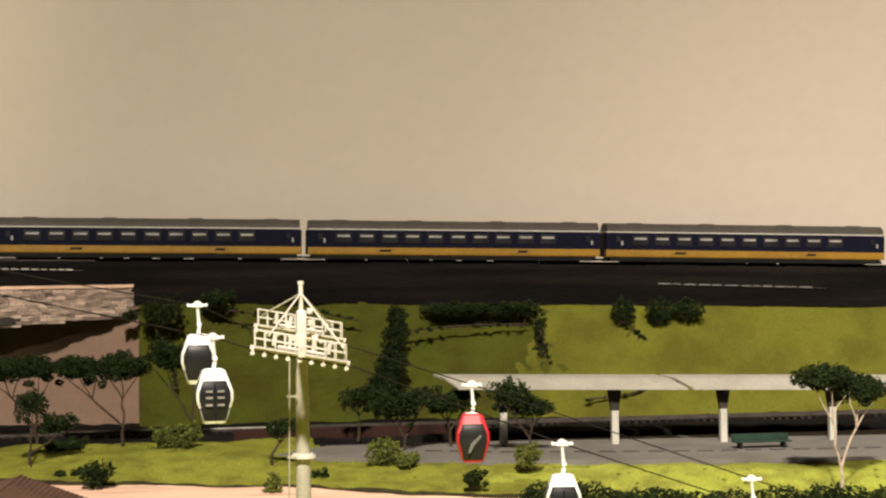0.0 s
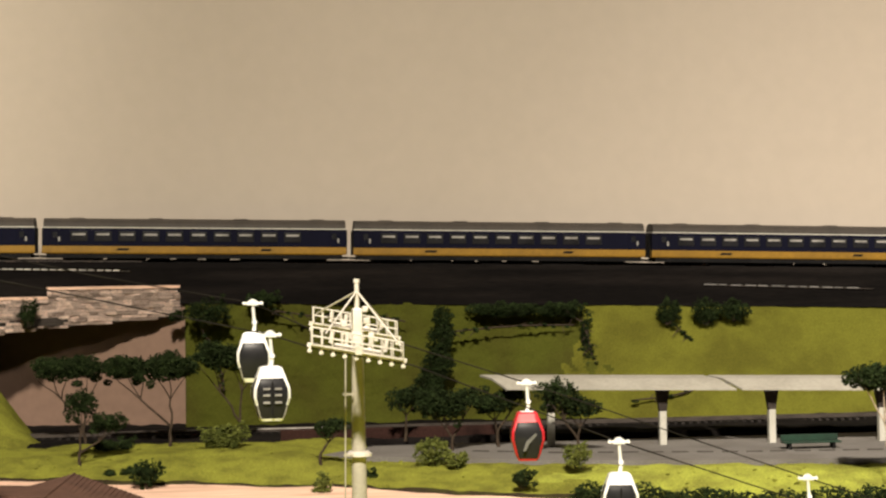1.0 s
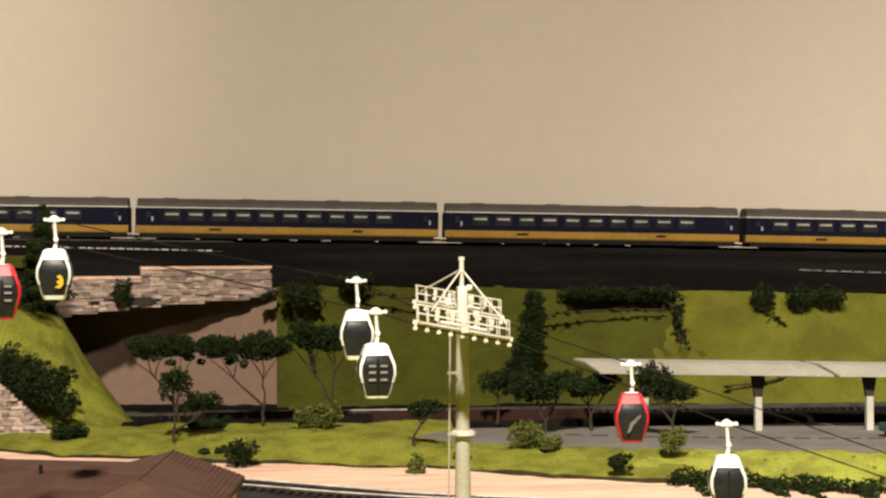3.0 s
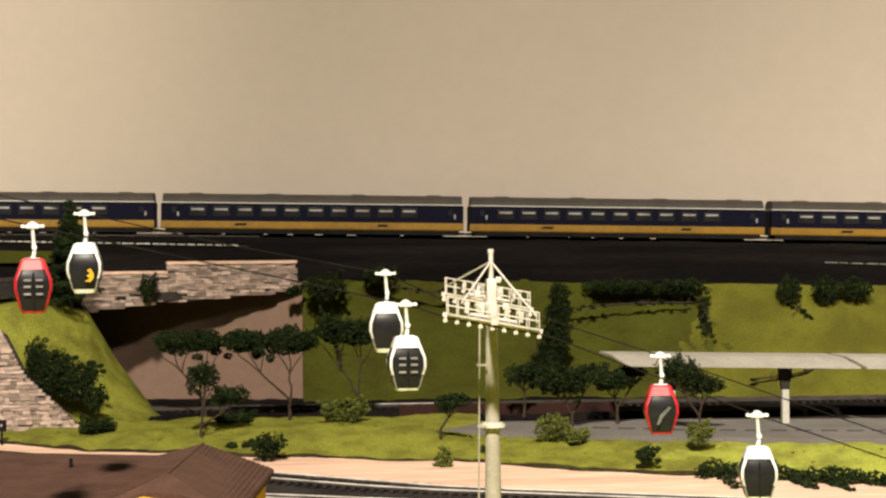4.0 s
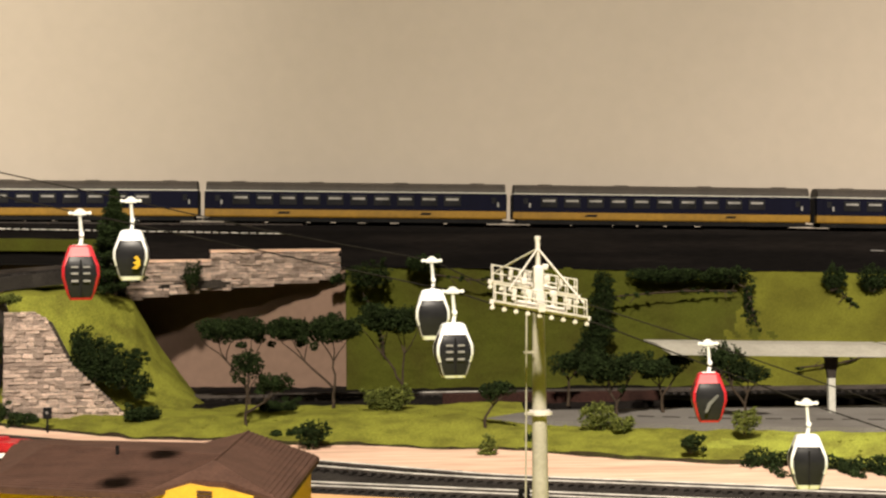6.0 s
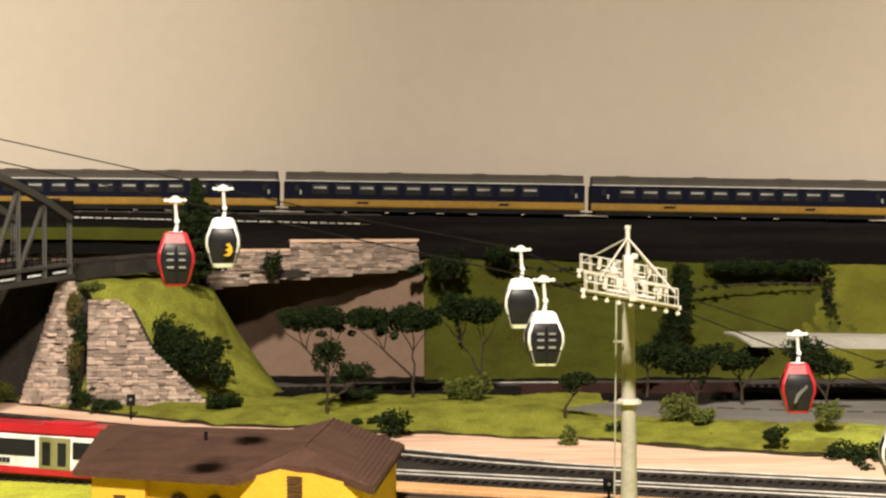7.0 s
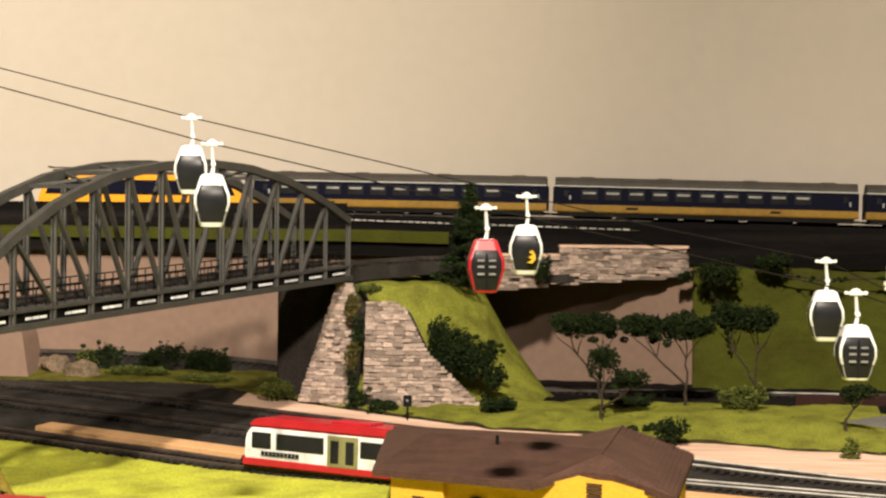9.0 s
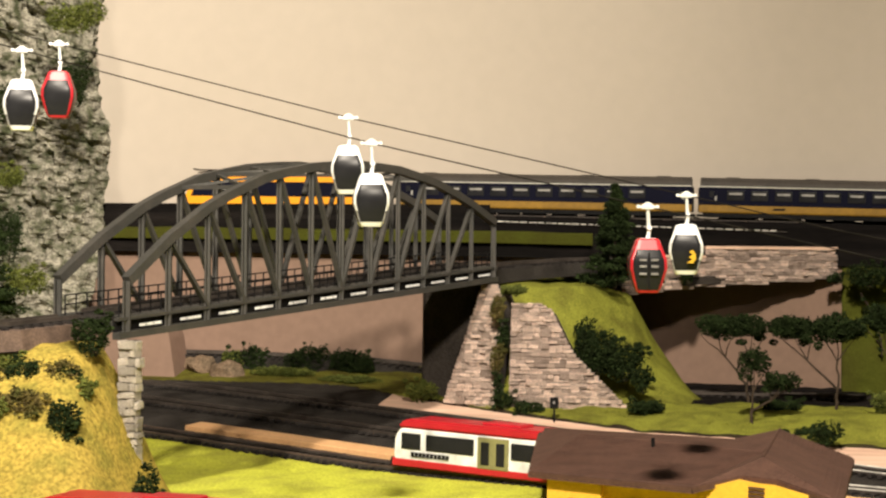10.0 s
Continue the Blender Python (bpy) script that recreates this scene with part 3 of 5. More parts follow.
def locomotive(x):
    t = thing("electric_locomotive", "orange and dark blue electric locomotive with raised roof gear", "locomotive")
    L, w = 0.109, 0.017
    prof = [(-L, 0.0085), (L, 0.0085), (L, 0.018), (L - 0.004, 0.026), (L - 0.013, 0.041), (-L + 0.013, 0.041), (-L + 0.004, 0.026), (-L, 0.018)]
    bm = prism(B(), prof, -w, w)
    bmesh.ops.bevel(bm, geom=bm.edges[:], offset=0.0012, segments=2, affect="EDGES")
    part("body", bm, M["orange"], t)
    for s in (-1, 1):
        side = [(-L + 0.008, 0.0205), (L - 0.008, 0.0205), (L - 0.0145, 0.0355), (-L + 0.0145, 0.0355)]
        bm = prism(B(), side, s * w - 0.0006, s * w + 0.0006)
        panel = part("side_panel", bm, M["blue"], t, "dark blue side panel")
        for cx in (-0.066, 0.066):
            bm = prism(B(), [(cx - 0.006, 0.027), (cx + 0.004, 0.027), (cx + 0.006, 0.0295), (cx - 0.004, 0.0295)], s * w - 0.0009, s * w + 0.0009)
            part("emblem", bm, M["trim_grey"], panel)
    bm = section(B(), [(-w * 0.86, 0.040), (w * 0.86, 0.040), (w * 0.7, 0.0445), (-w * 0.7, 0.0445)], -0.068, 0.068)
    part("roof_hood", bm, M["roof_grey"], t, "grey roof hood")
    for s in (-1, 1):
        m = Matrix.Translation((s * (L - 0.0082), 0, 0.0335)) @ Matrix.Rotation(s * radians(-31), 4, "Y")
        bm = B()
        box(bm, -0.0005, 0.0016 if s > 0 else 0.0005, -0.0125, 0.0125, -0.0055, 0.0055, m)
        part("windscreen", bm, M["glass_dark"], t)
        for y in (-0.0105, 0.0105):
            bm = B()
            rod(bm, (s * (L - 0.001), y, 0.0205), (s * (L + 0.0005), y, 0.0205), 0.0017, n=12)
            part("headlight", bm, M["pale"], t)
            bm = B()
            rod(bm, (s * L, y, 0.0105), (s * (L + 0.0065), y, 0.0105), 0.0013, n=10)
            rod(bm, (s * (L + 0.006), y, 0.0105), (s * (L + 0.0072), y, 0.0105), 0.0028, n=14)
            part("buffer", bm, M["black"], t)
        bm = B()
        box(bm, s * (L - 0.004) - 0.004, s * (L - 0.004) + 0.004, -0.013, 0.013, 0.002, 0.0085, bevel=0.0006)
        part("snow_plough", bm, M["black"], t)
        for k in (0.052, 0.086):
            bm = B()
            cx = s * k
            beam(bm, (cx - 0.013, 0, 0.0455), (cx + 0.010, 0, 0.0478), 0.0016, 0.0012)
            beam(bm, (cx - 0.015, -0.009, 0.0488), (cx - 0.015, 0.009, 0.0488), 0.0012, 0.0012)
            beam(bm, (cx - 0.0155, 0, 0.0482), (cx + 0.0145, 0, 0.0482), 0.0105, 0.0010)
            for y in (-0.006, 0.006):
                rod(bm, (cx, y, 0.041), (cx, y, 0.0462), 0.0011)
            part("pantograph", bm, M["black"], t, "folded black pantograph")
    bm = B()
    for a in range(6):
        rod(bm, (-0.04 + 0.016 * a, 0.003, 0.044), (-0.04 + 0.016 * a, 0.003, 0.0475), 0.0009)
    beam(bm, (-0.045, 0.003, 0.0476), (0.045, 0.003, 0.0476), 0.0007, 0.0007)
    part("roof_cable", bm, M["rust"], t)
    for bx in (-0.062, 0.062):
        bogie(t, bx)
    bm = B()
    box(bm, -0.035, 0.035, -0.013, 0.013, 0.0035, 0.009, bevel=0.0008)
    part("underfloor_box", bm, M["black"], t)
    t.matrix_basis = on_line(x)


locomotive(-0.676)

# ---- cable car ----
FAR = [(-0.90, 0.965, 0.435), (-0.60, 0.965, 0.358), (-0.405, 0.965, 0.309), (-0.216, 0.965, 0.266), (-0.14, 0.965, 0.2485), (-0.054, 0.965, 0.232), (-0.0247, 0.965, 0.2182), (0.0247, 0.965, 0.2092), (0.097, 0.965, 0.1850), (0.273, 0.965, 0.122), (0.42, 0.965, 0.072)]
NEAR = [(-0.90, 0.885, 0.4285), (-0.487, 0.885, 0.3195), (-0.373, 0.885, 0.290), (-0.231, 0.885, 0.258), (-0.047, 0.885, 0.2172), (-0.0247, 0.885, 0.2098), (0.0247, 0.885, 0.2004), (0.131, 0.885, 0.1588), (0.248, 0.885, 0.118), (0.36, 0.885, 0.075)]


def cable_z(line, x):
    return lerp([(p[0], p[2]) for p in line], x)


def ropes():
    for line in (FAR, NEAR):
        cu = bpy.data.curves.new("haul_rope", "CURVE")
        cu.dimensions, cu.bevel_depth, cu.bevel_resolution = "3D", 0.00034, 2
        sp = cu.splines.new("POLY")
        sp.points.add(len(line) - 1)
        for q, p in zip(sp.points, line):
            q.co = (*p, 1)
        cu.materials.append(M["cable"])
        tagged(new("haul_rope", cu), "thin dark steel rope of the cable car", "cable", group="cable car ropes")


ropes()


def pylon():
    x, y = 0.0, 0.926
    z0 = 0.066
    t = thing("cable_car_pylon", "tall grey-cream steel pylon with white sheave gantry", "pylon", at=(x, y, z0))
    bm = B()
    rod(bm, (0, 0, 0), (0, 0, 0.152), 0.0049, 0.0029, n=24)
    part("mast", bm, M["pylon"], t, smooth=False)
    bm = B()
    rod(bm, (0, 0, 0.152), (0, 0, 0.178), 0.0015, 0.0012, n=12)
    rod(bm, (0, 0, 0.1765), (0, 0, 0.1785), 0.0016, n=12)
    part("mast_head", bm, M["gantry"], t)
    bm = B()
    rod(bm, (0, 0, 0.085), (0, 0, 0.0865), 0.0068, n=24)
    rod(bm, (0, 0, 0.0865), (0, 0, 0.0875), 0.0055, n=24)
    part("collar", bm, M["gantry"], t, "white ring collar")
    bm = B()
    rod(bm, (-0.0088, -0.004, 0.0), (-0.0066, -0.004, 0.146), 0.00036)
    rod(bm, (-0.0088, -0.0062, 0.0), (-0.0066, -0.0062, 0.146), 0.00036)
    for k in range(36):
        zz = 0.004 + k * 0.004
        rod(bm, (-0.0087 + 0.00006 * k, -0.004, zz), (-0.0087 + 0.00006 * k, -0.0062, zz), 0.0003, n=5)
    for zz in (0.03, 0.086, 0.118):
        box(bm, -0.0084, -0.003, -0.0058, -0.0046, zz - 0.0006, zz + 0.0006)
    part("ladder", bm, M["pylon"], t)
    bm = B()
    beam(bm, (-0.003, -0.047, 0.1425), (0.002, 0.045, 0.1515), 0.0034, 0.004)
    beam(bm, (-0.002, -0.030, 0.1475), (0.001, 0.030, 0.1525), 0.0048, 0.0024)
    part("cross_arm", bm, M["gantry"], t, "white cross arm")
    bm = B()
    box(bm, -0.0026, 0.0026, -0.005, 0.004, 0.146, 0.163, bevel=0.0008)
    part("winch_box", bm, M["gantry"], t)
    for cx, cy, cz in ((-0.0062, 0.012, 0.1545), (0.0058, 0.012, 0.1560), (-0.0060, -0.014, 0.1490), (0.0062, -0.014, 0.1485), (0.0060, 0.020, 0.1620)):
        bm = B()
        box(bm, cx - 0.0016, cx + 0.0016, cy - 0.002, cy + 0.002, cz - 0.0016, cz + 0.0016, bevel=0.0005)
        part("drive_box", bm, M["gantry"], t)
    for yy in (0.039, -0.041):
        for s in (-1, 1):
            bm = B()
            rod(bm, (0, 0, 0.172), (s * 0.0190, yy, 0.1532 - s * 0.0036 + (0.003 if yy > 0 else -0.0055)), 0.0005, n=6)
            part("stay_rod", bm, M["gantry"], t)
    for xx, yy, zc in ((0.0016, 0.039, 0.2155 - z0), (-0.0034, -0.041, 0.2070 - z0)):
        m = Matrix.Translation((xx, yy, zc)) @ Matrix.Rotation(radians(10.6), 4, "Y")
        bm = B()
        box(bm, -0.0255, 0.0255, -0.0014, 0.0014, -0.0008, 0.0014, m)
        box(bm, -0.0235, 0.0235, -0.0052, 0.0052, 0.0005, 0.0012, m)
        box(bm, -0.012, 0.012, -0.0022, 0.0022, 0.0012, 0.0034, m, bevel=0.0006)
        bat = part("sheave_beam", bm, M["gantry"], t, "white sheave beam with catwalk")
        for k in range(9):
            cx = -0.0240 + 0.0060 * k
            bm = B()
            rod(bm, m @ Vector((cx, -0.0040, -0.0026)), m @ Vector((cx, -0.0022, -0.0026)), 0.0011, n=12)
            rod(bm, m @ Vector((cx, -0.0046, -0.0026)), m @ Vector((cx, -0.0022, -0.0026)), 0.0006, n=8)
            rod(bm, m @ Vector((cx, -0.0026, -0.0026)), m @ Vector((cx, -0.0026, 0.0006)), 0.0006, n=6)
            part("sheave", bm, M["gantry"], bat)
        for side in (-0.0052, 0.0052):
            bm = B()
            for k in range(10):
                cx = -0.0232 + 0.00515 * k
                a = m @ Vector((cx, side, 0.001))
                rod(bm, a, a + Vector((0, 0, 0.0085)), 0.00032, n=6)
            for h in (0.0042, 0.0085):
                rod(bm, (m @ Vector((-0.0234, side, 0.001))) + Vector((0, 0, h)), (m @ Vector((0.0234, side, 0.001))) + Vector((0, 0, h)), 0.00034, n=6)
            part("handrail", bm, M["gantry"], bat)
        for k in (-0.014, -0.006, 0.006, 0.014):
            bm = B()
            rod(bm, m @ Vector((k, 0, 0.003)), m @ Vector((k, 0, 0.0085)), 0.0011, n=10)
            part("damper", bm, M["gantry"], bat)
    bm = B()
    box(bm, -0.016, 0.016, -0.016, 0.016, -0.004, 0.003, bevel=0.001)
    part("footing", bm, M["trim_grey"], t)


pylon()


def cabin(shell, label, line, x, turn, ribs=False, mark=False, seam=False, slash=False):
    """A gondola: rounded hexagonal shell of smoked panes in a coloured frame, hung by a bent arm from the rope clamp."""
    y = line[0][1]
    z = cable_z(line, x)
    t = thing("gondola_cabin", label, "gondola", group="cable car cabins")
    wide = [(0.0, 0.56), (0.10, 0.72), (0.45, 1.0), (0.62, 0.99), (0.86, 0.74), (1.0, 0.60)]
    H, R = 0.0262, 0.0094
    zb = -0.0429

    def ring(f, grow=1.0):
        k = lerp(wide, f) * R * grow
        pts = []
        for a in range(16):
            c, s = math.cos(a * math.pi / 8 + math.pi / 16), math.sin(a * math.pi / 8 + math.pi / 16)
            pts.append(Vector((math.copysign(abs(c) ** 0.30, c) * k, math.copysign(abs(s) ** 0.30, s) * k * 0.94, zb + f * H)))
        return pts

    def loft(bm, fs, grow=1.0, cols=None):
        rows = [[bm.verts.new(p) for p in ring(f, grow)] for f in fs]
        for r0, r1 in zip(rows, rows[1:]):
            for i in range(16):
                if cols is None or i in cols:
                    j = (i + 1) % 16
                    bm.faces.new((r0[i], r0[j], r1[j], r1[i]))
        return rows

    bm = B()
    rows = loft(bm, [0.03, 0.1, 0.25, 0.45, 0.62, 0.75, 0.88, 0.94])
    part("glazing", bm, M["glass_dark"], t, "smoked dark panes", smooth=True)
    bm = B()
    rows = loft(bm, [0.82, 0.88, 0.95, 1.0], 1.02)
    top = [bm.verts.new(p + Vector((0, 0, 0.0008))) for p in ring(1.0, 0.8)]
    for i in range(16):
        bm.faces.new((rows[-1][i], rows[-1][(i + 1) % 16], top[(i + 1) % 16], top[i]))
    bm.faces.new(top)
    bm.faces.new(rows[0][::-1])
    part("roof_shell", bm, M[shell], t)
    bm = B()
    rows = loft(bm, [0.0, 0.03, 0.045 if ribs or shell == "red" else 0.085], 1.02)
    bm.faces.new(rows[0][::-1])
    bm.faces.new(rows[-1])
    part("floor_rim", bm, M[shell], t)
    for c in (1, 5, 9, 13):
        bm = B()
        low = 0.05 if shell == "red" else 0.30
        fs = [low + (0.92 - low) * q / 9 for q in range(10)]

        def strip(f, g):
            """The band round one corner: broad at the shoulder, tapering to the waist."""
            r = ring(f, g)
            k = 0.30 * ease(0.52, 0.90, f) + (0.06 if shell == "red" else 0.01)
            return [r[c].lerp(r[c - 1], k), r[c], r[(c + 1) % 16], r[(c + 1) % 16].lerp(r[(c + 2) % 16], k)]

        outer = [[bm.verts.new(q) for q in strip(f, 1.035)] for f in fs]
        inner = [[bm.verts.new(q) for q in strip(f, 0.97)] for f in fs]
        for a in range(len(fs) - 1):
            for k in range(3):
                bm.faces.new((outer[a][k], outer[a][k + 1], outer[a + 1][k + 1], outer[a + 1][k]))
            for k in (0, 3):
                bm.faces.new((outer[a][k], outer[a + 1][k], inner[a + 1][k], inner[a][k]))
        part("corner_pillar", bm, M[shell], t)
    if shell == "white":
        for c in (1, 5, 9, 13):
            bm = B()
            q = [ring(f, 1.0)[c].lerp(ring(f, 1.0)[(c + 1) % 16], 0.5) for f in (0.04, 0.12, 0.20, 0.28)]
            for a, b in zip(q, q[1:]):
                rod(bm, a, b, 0.0005, n=6)
            part("lower_frame", bm, M["rack"], t, "thin grey lower frame")
    if ribs:
        for f in (0.36, 0.50, 0.62):
            for sx in (-1, 1):
                k = lerp(wide, f) * R
                bm = B()
                box(bm, sx * 0.0029 - 0.0017, sx * 0.0029 + 0.0017, -k * 0.92 - 0.0010, -k * 0.92 + 0.0004, zb + f * H - 0.0005, zb + f * H + 0.0005)
                part("ski_rack", bm, M["rack"], t)
    if ribs or seam:
        bm = B()
        box(bm, -0.0004, 0.0004, -R * 0.96, -R * 0.90, zb + 0.08 * H, zb + 0.76 * H)
        part("door_seam", bm, M["black"], t)
    if slash:
        k = -R * 0.95
        bm = prism(B(), [(-0.0030, zb + 0.22 * H), (-0.0016, zb + 0.22 * H), (0.0006, zb + 0.38 * H), (0.0048, zb + 0.56 * H), (0.0040, zb + 0.60 * H), (-0.0012, zb + 0.42 * H)], k - 0.0005, k + 0.0003)
        part("emblem", bm, M["dull_silver"], t, "silver emblem on the pane")
    if mark:
        bm = B()
        k = -R * 0.945
        prism(bm, [(0.0004, zb + 0.25 * H), (0.0036, zb + 0.23 * H), (0.0054, zb + 0.32 * H), (0.0052, zb + 0.42 * H), (0.0036, zb + 0.51 * H), (0.0016, zb + 0.47 * H), (0.0036, zb + 0.41 * H), (0.0014, zb + 0.36 * H), (0.0034, zb + 0.31 * H)], k - 0.0006, k + 0.0002)
        part("emblem", bm, M["emblem"], t, "yellow emblem")
    bm = B()
    rod(bm, (0, 0, zb + H), (0.0008, 0, -0.0125), 0.0011, 0.0010, n=8)
    rod(bm, (0.0008, 0, -0.0127), (0, 0, -0.0010), 0.0010, 0.0008, n=8)
    rod(bm, (0.0008, -0.0016, -0.0105), (0.0008, 0.0016, -0.0105), 0.0013, n=8)
    box(bm, -0.0038, 0.0038, -0.0028, 0.0028, zb + H, zb + H + 0.0010, bevel=0.0003)
    part("hanger_arm", bm, M["white"], t, "white bent hanger arm")
    bm = B()
    box(bm, -0.0055, 0.0055, -0.0010, 0.0010, -0.0008, 0.0005, bevel=0.0003)
    prism(bm, [(-0.0030, -0.0012), (0.0030, -0.0012), (0.0030, 0.0006), (0.0008, 0.0022), (-0.0008, 0.0022), (-0.0030, 0.0006)], -0.0014, 0.0014)
    for s in (-1, 1):
        rod(bm, (s * 0.0048, -0.0015, 0.0000), (s * 0.0048, 0.0015, 0.0000), 0.0009, n=10)
    part("rope_clamp", bm, M["white"], t)
    t.matrix_basis = pose(x, y, z, 0, 0, turn)
    return t


cabin("white", "white gondola cabin with dark windows on the rope", FAR, -0.054, 0)
cabin("white", "white gondola cabin with ski racks on its dark door", NEAR, -0.047, 4, ribs=True)
cabin("white", "white gondola cabin with a yellow emblem on its pane", FAR, -0.216, 3, mark=True)
cabin("red", "red gondola cabin with ski racks on its dark door", NEAR, -0.231, 10, ribs=True)
cabin("red", "red gondola cabin with smoked panes hanging low", FAR, 0.097, -6, slash=True)
cabin("white", "white gondola cabin with a dark double door, hanging low", NEAR, 0.131, -8, seam=True)
cabin("white", "white gondola cabin with dark windows on the rope", FAR, -0.405, 12)
cabin("white", "white gondola cabin with dark windows on the rope", NEAR, -0.373, 16)
cabin("white", "white gondola cabin with dark windows before the rock", NEAR, -0.565, 20)
cabin("red", "red gondola cabin with smoked panes before the rock", FAR, -0.578, 16)
cabin("white", "white gondola cabin with dark windows above the grass", FAR, 0.258, -8)
# ---- bridge, abutments, hills ----
BP0, BP1 = Vector((-0.569, 1.053, 0.1775)), Vector((-0.417, 1.555, 0.205))
ARCH = [(0.0, 0.036), (0.08, 0.060), (0.18, 0.083), (0.30, 0.099), (0.42, 0.1055), (0.53, 0.107), (0.66, 0.102), (0.78, 0.091), (0.90, 0.073), (1.0, 0.053)]


def bridge():
    t = thing("arch_bridge", "dark grey steel truss arch railway bridge", "bridge")
    side = Vector((-0.957, 0.288, 0)) * 0.055
    n = 12

    def low(u, v):
        return BP0 + (BP1 - BP0) * u + side * v

    def high(u, v):
        return low(u, v) + Vector((0, 0, lerp(ARCH, u)))

    for v in (0, 1):
        out = side.normalized() * (-1 if v == 0 else 1)
        bm = beam(B(), low(-0.02, v) + Vector((0, 0, 0.0022)), low(1.01, v) + Vector((0, 0, 0.0022)), 0.0056, 0.0044)
        gd = part("girder", bm, M["steel_grey"], t, "grey bottom chord")
        bm = beam(B(), low(-0.02, v) + Vector((0, 0, 0.0125)), low(1.01, v) + Vector((0, 0, 0.0125)), 0.0036, 0.0020)
        part("flange", bm, M["steel_grey"], gd)
        # black sheet stands in for the shaded interior behind the chord
        bm = beam(B(), low(-0.02, v) - out * 0.0022 + Vector((0, 0, 0.0080)), low(1.01, v) - out * 0.0022 + Vector((0, 0, 0.0080)), 0.0010, 0.0080)
        part("interior_sheet", bm, M["black"], gd, "black sheet for the shaded interior behind the chord")
        bm = sweep(B(), [high(i / 24, v) for i in range(25)], 0.0060, 0.0062)
        part("arch_chord", bm, M["steel_grey"], t)
        for i in range(n + 1):
            u = i / n
            w = 0.0058 if i in (0, n) else 0.0044
            bm = B()
            a, b = low(u, v) + Vector((0, 0, 0.003)), high(u, v)
            for o in (-0.0018, 0.0018):
                beam(bm, a + (BP1 - BP0).normalized() * o, b + (BP1 - BP0).normalized() * o, w, 0.0011)
            beam(bm, a, b, 0.0012, w * 0.8)
            part("upright", bm, M["steel_grey"], t)
        for i in range(1, n - 1):
            a, b = (i, i + 1) if i < n / 2 else (i + 1, i)
            bm = B()
            beam(bm, high(a / n, v), low(b / n, v) + Vector((0, 0, 0.013)), 0.0034, 0.0026)
            part("diagonal", bm, M["steel_grey"], t)
        off = side.normalized() * (0.0065 if v == 0 else -0.0065)
        bm = B()
        beam(bm, low(0, v) + off + Vector((0, 0, 0.0135)), low(1, v) + off + Vector((0, 0, 0.0135)), 0.010, 0.0012)
        part("walkway", bm, M["steel_grey"], t)
        bm = B()
        inner = side.normalized() * (0.006 if v == 0 else -0.006)
        for h in (0.020, 0.026):
            beam(bm, low(0, v) + inner + Vector((0, 0, h)), low(1, v) + inner + Vector((0, 0, h)), 0.0009, 0.0009)
        for i in range(49):
            a = low(i / 48, v) + inner
            beam(bm, a + Vector((0, 0, 0.013)), a + Vector((0, 0, 0.026)), 0.0008, 0.0008)
        part("railing", bm, M["black"], t)
        for i in range(n):
            bm = B()
            c = low((i + 0.5) / n, v) + out * 0.0022
            d = (BP1 - BP0) / n * 0.30
            for f0, f1 in ((-0.85, -0.40), (-0.28, 0.22), (0.32, 0.85)):
                beam(bm, c + d * f0 + Vector((0, 0, 0.0074)), c + d * f1 + Vector((0, 0, 0.0074)), 0.0006, 0.0017)
            part("edge_piece", bm, M["white"], t, "small white pieces along the bridge edge")
    for i in range(3, n - 2):
        a = high(i / n, 0), high(i / n, 1)
        bm = B()
        beam(bm, *a, 0.003, 0.003)
        part("top_strut", bm, M["steel_grey"], t)
        if i < n - 3:
            bm = B()
            beam(bm, high(i / n, 0), high((i + 1) / n, 1), 0.0024, 0.002)
            beam(bm, high(i / n, 1), high((i + 1) / n, 0), 0.0024, 0.002)
            part("cross_brace", bm, M["steel_grey"], t)
    for i in range(n + 1):
        bm = B()
        beam(bm, low(i / n, 0) + Vector((0, 0, 0.007)), low(i / n, 1) + Vector((0, 0, 0.007)), 0.004, 0.007)
        part("cross_girder", bm, M["steel_grey"], t)
    bm = B()
    mid = side * 0.5
    beam(bm, BP0 + mid + Vector((0, 0, 0.0125)), BP1 + mid + Vector((0, 0, 0.0125)), 0.036, 0.002)
    part("deck", bm, M["ballast"], t)
    c0, c1 = BP0 + mid + Vector((0, 0, 0.0138)), BP1 + mid + Vector((0, 0, 0.0138))
    line_track("bridge_track", "model track laid across the steel bridge deck", [c0 + (c1 - c0) * k / 6 for k in range(7)])


bridge()


def ribbon(name, label, cat, pts, half, thick, mat):
    """A roadbed of the given half width along a run of points."""
    p = [Vector(q) for q in pts]
    verts, faces = [], []
    for i, q in enumerate(p):
        d = (p[min(i + 1, len(p) - 1)] - p[max(i - 1, 0)]).normalized()
        o = Vector((-d.y, d.x, 0)).normalized() * half
        dn = Vector((0, 0, -thick))
        verts += [q + o, q - o, q - o * 1.12 + dn, q + o * 1.12 + dn]
    for i in range(len(p) - 1):
        for j in range(4):
            a = i * 4 + j
            b = i * 4 + (j + 1) % 4
            faces.append((a, b, b + 4, a + 4))
    faces += [(3, 2, 1, 0), tuple(len(verts) - 4 + k for k in range(4))]
    return tagged(mesh_ob(name, [tuple(v) for v in verts], faces, mat), label, cat, kind="structure")


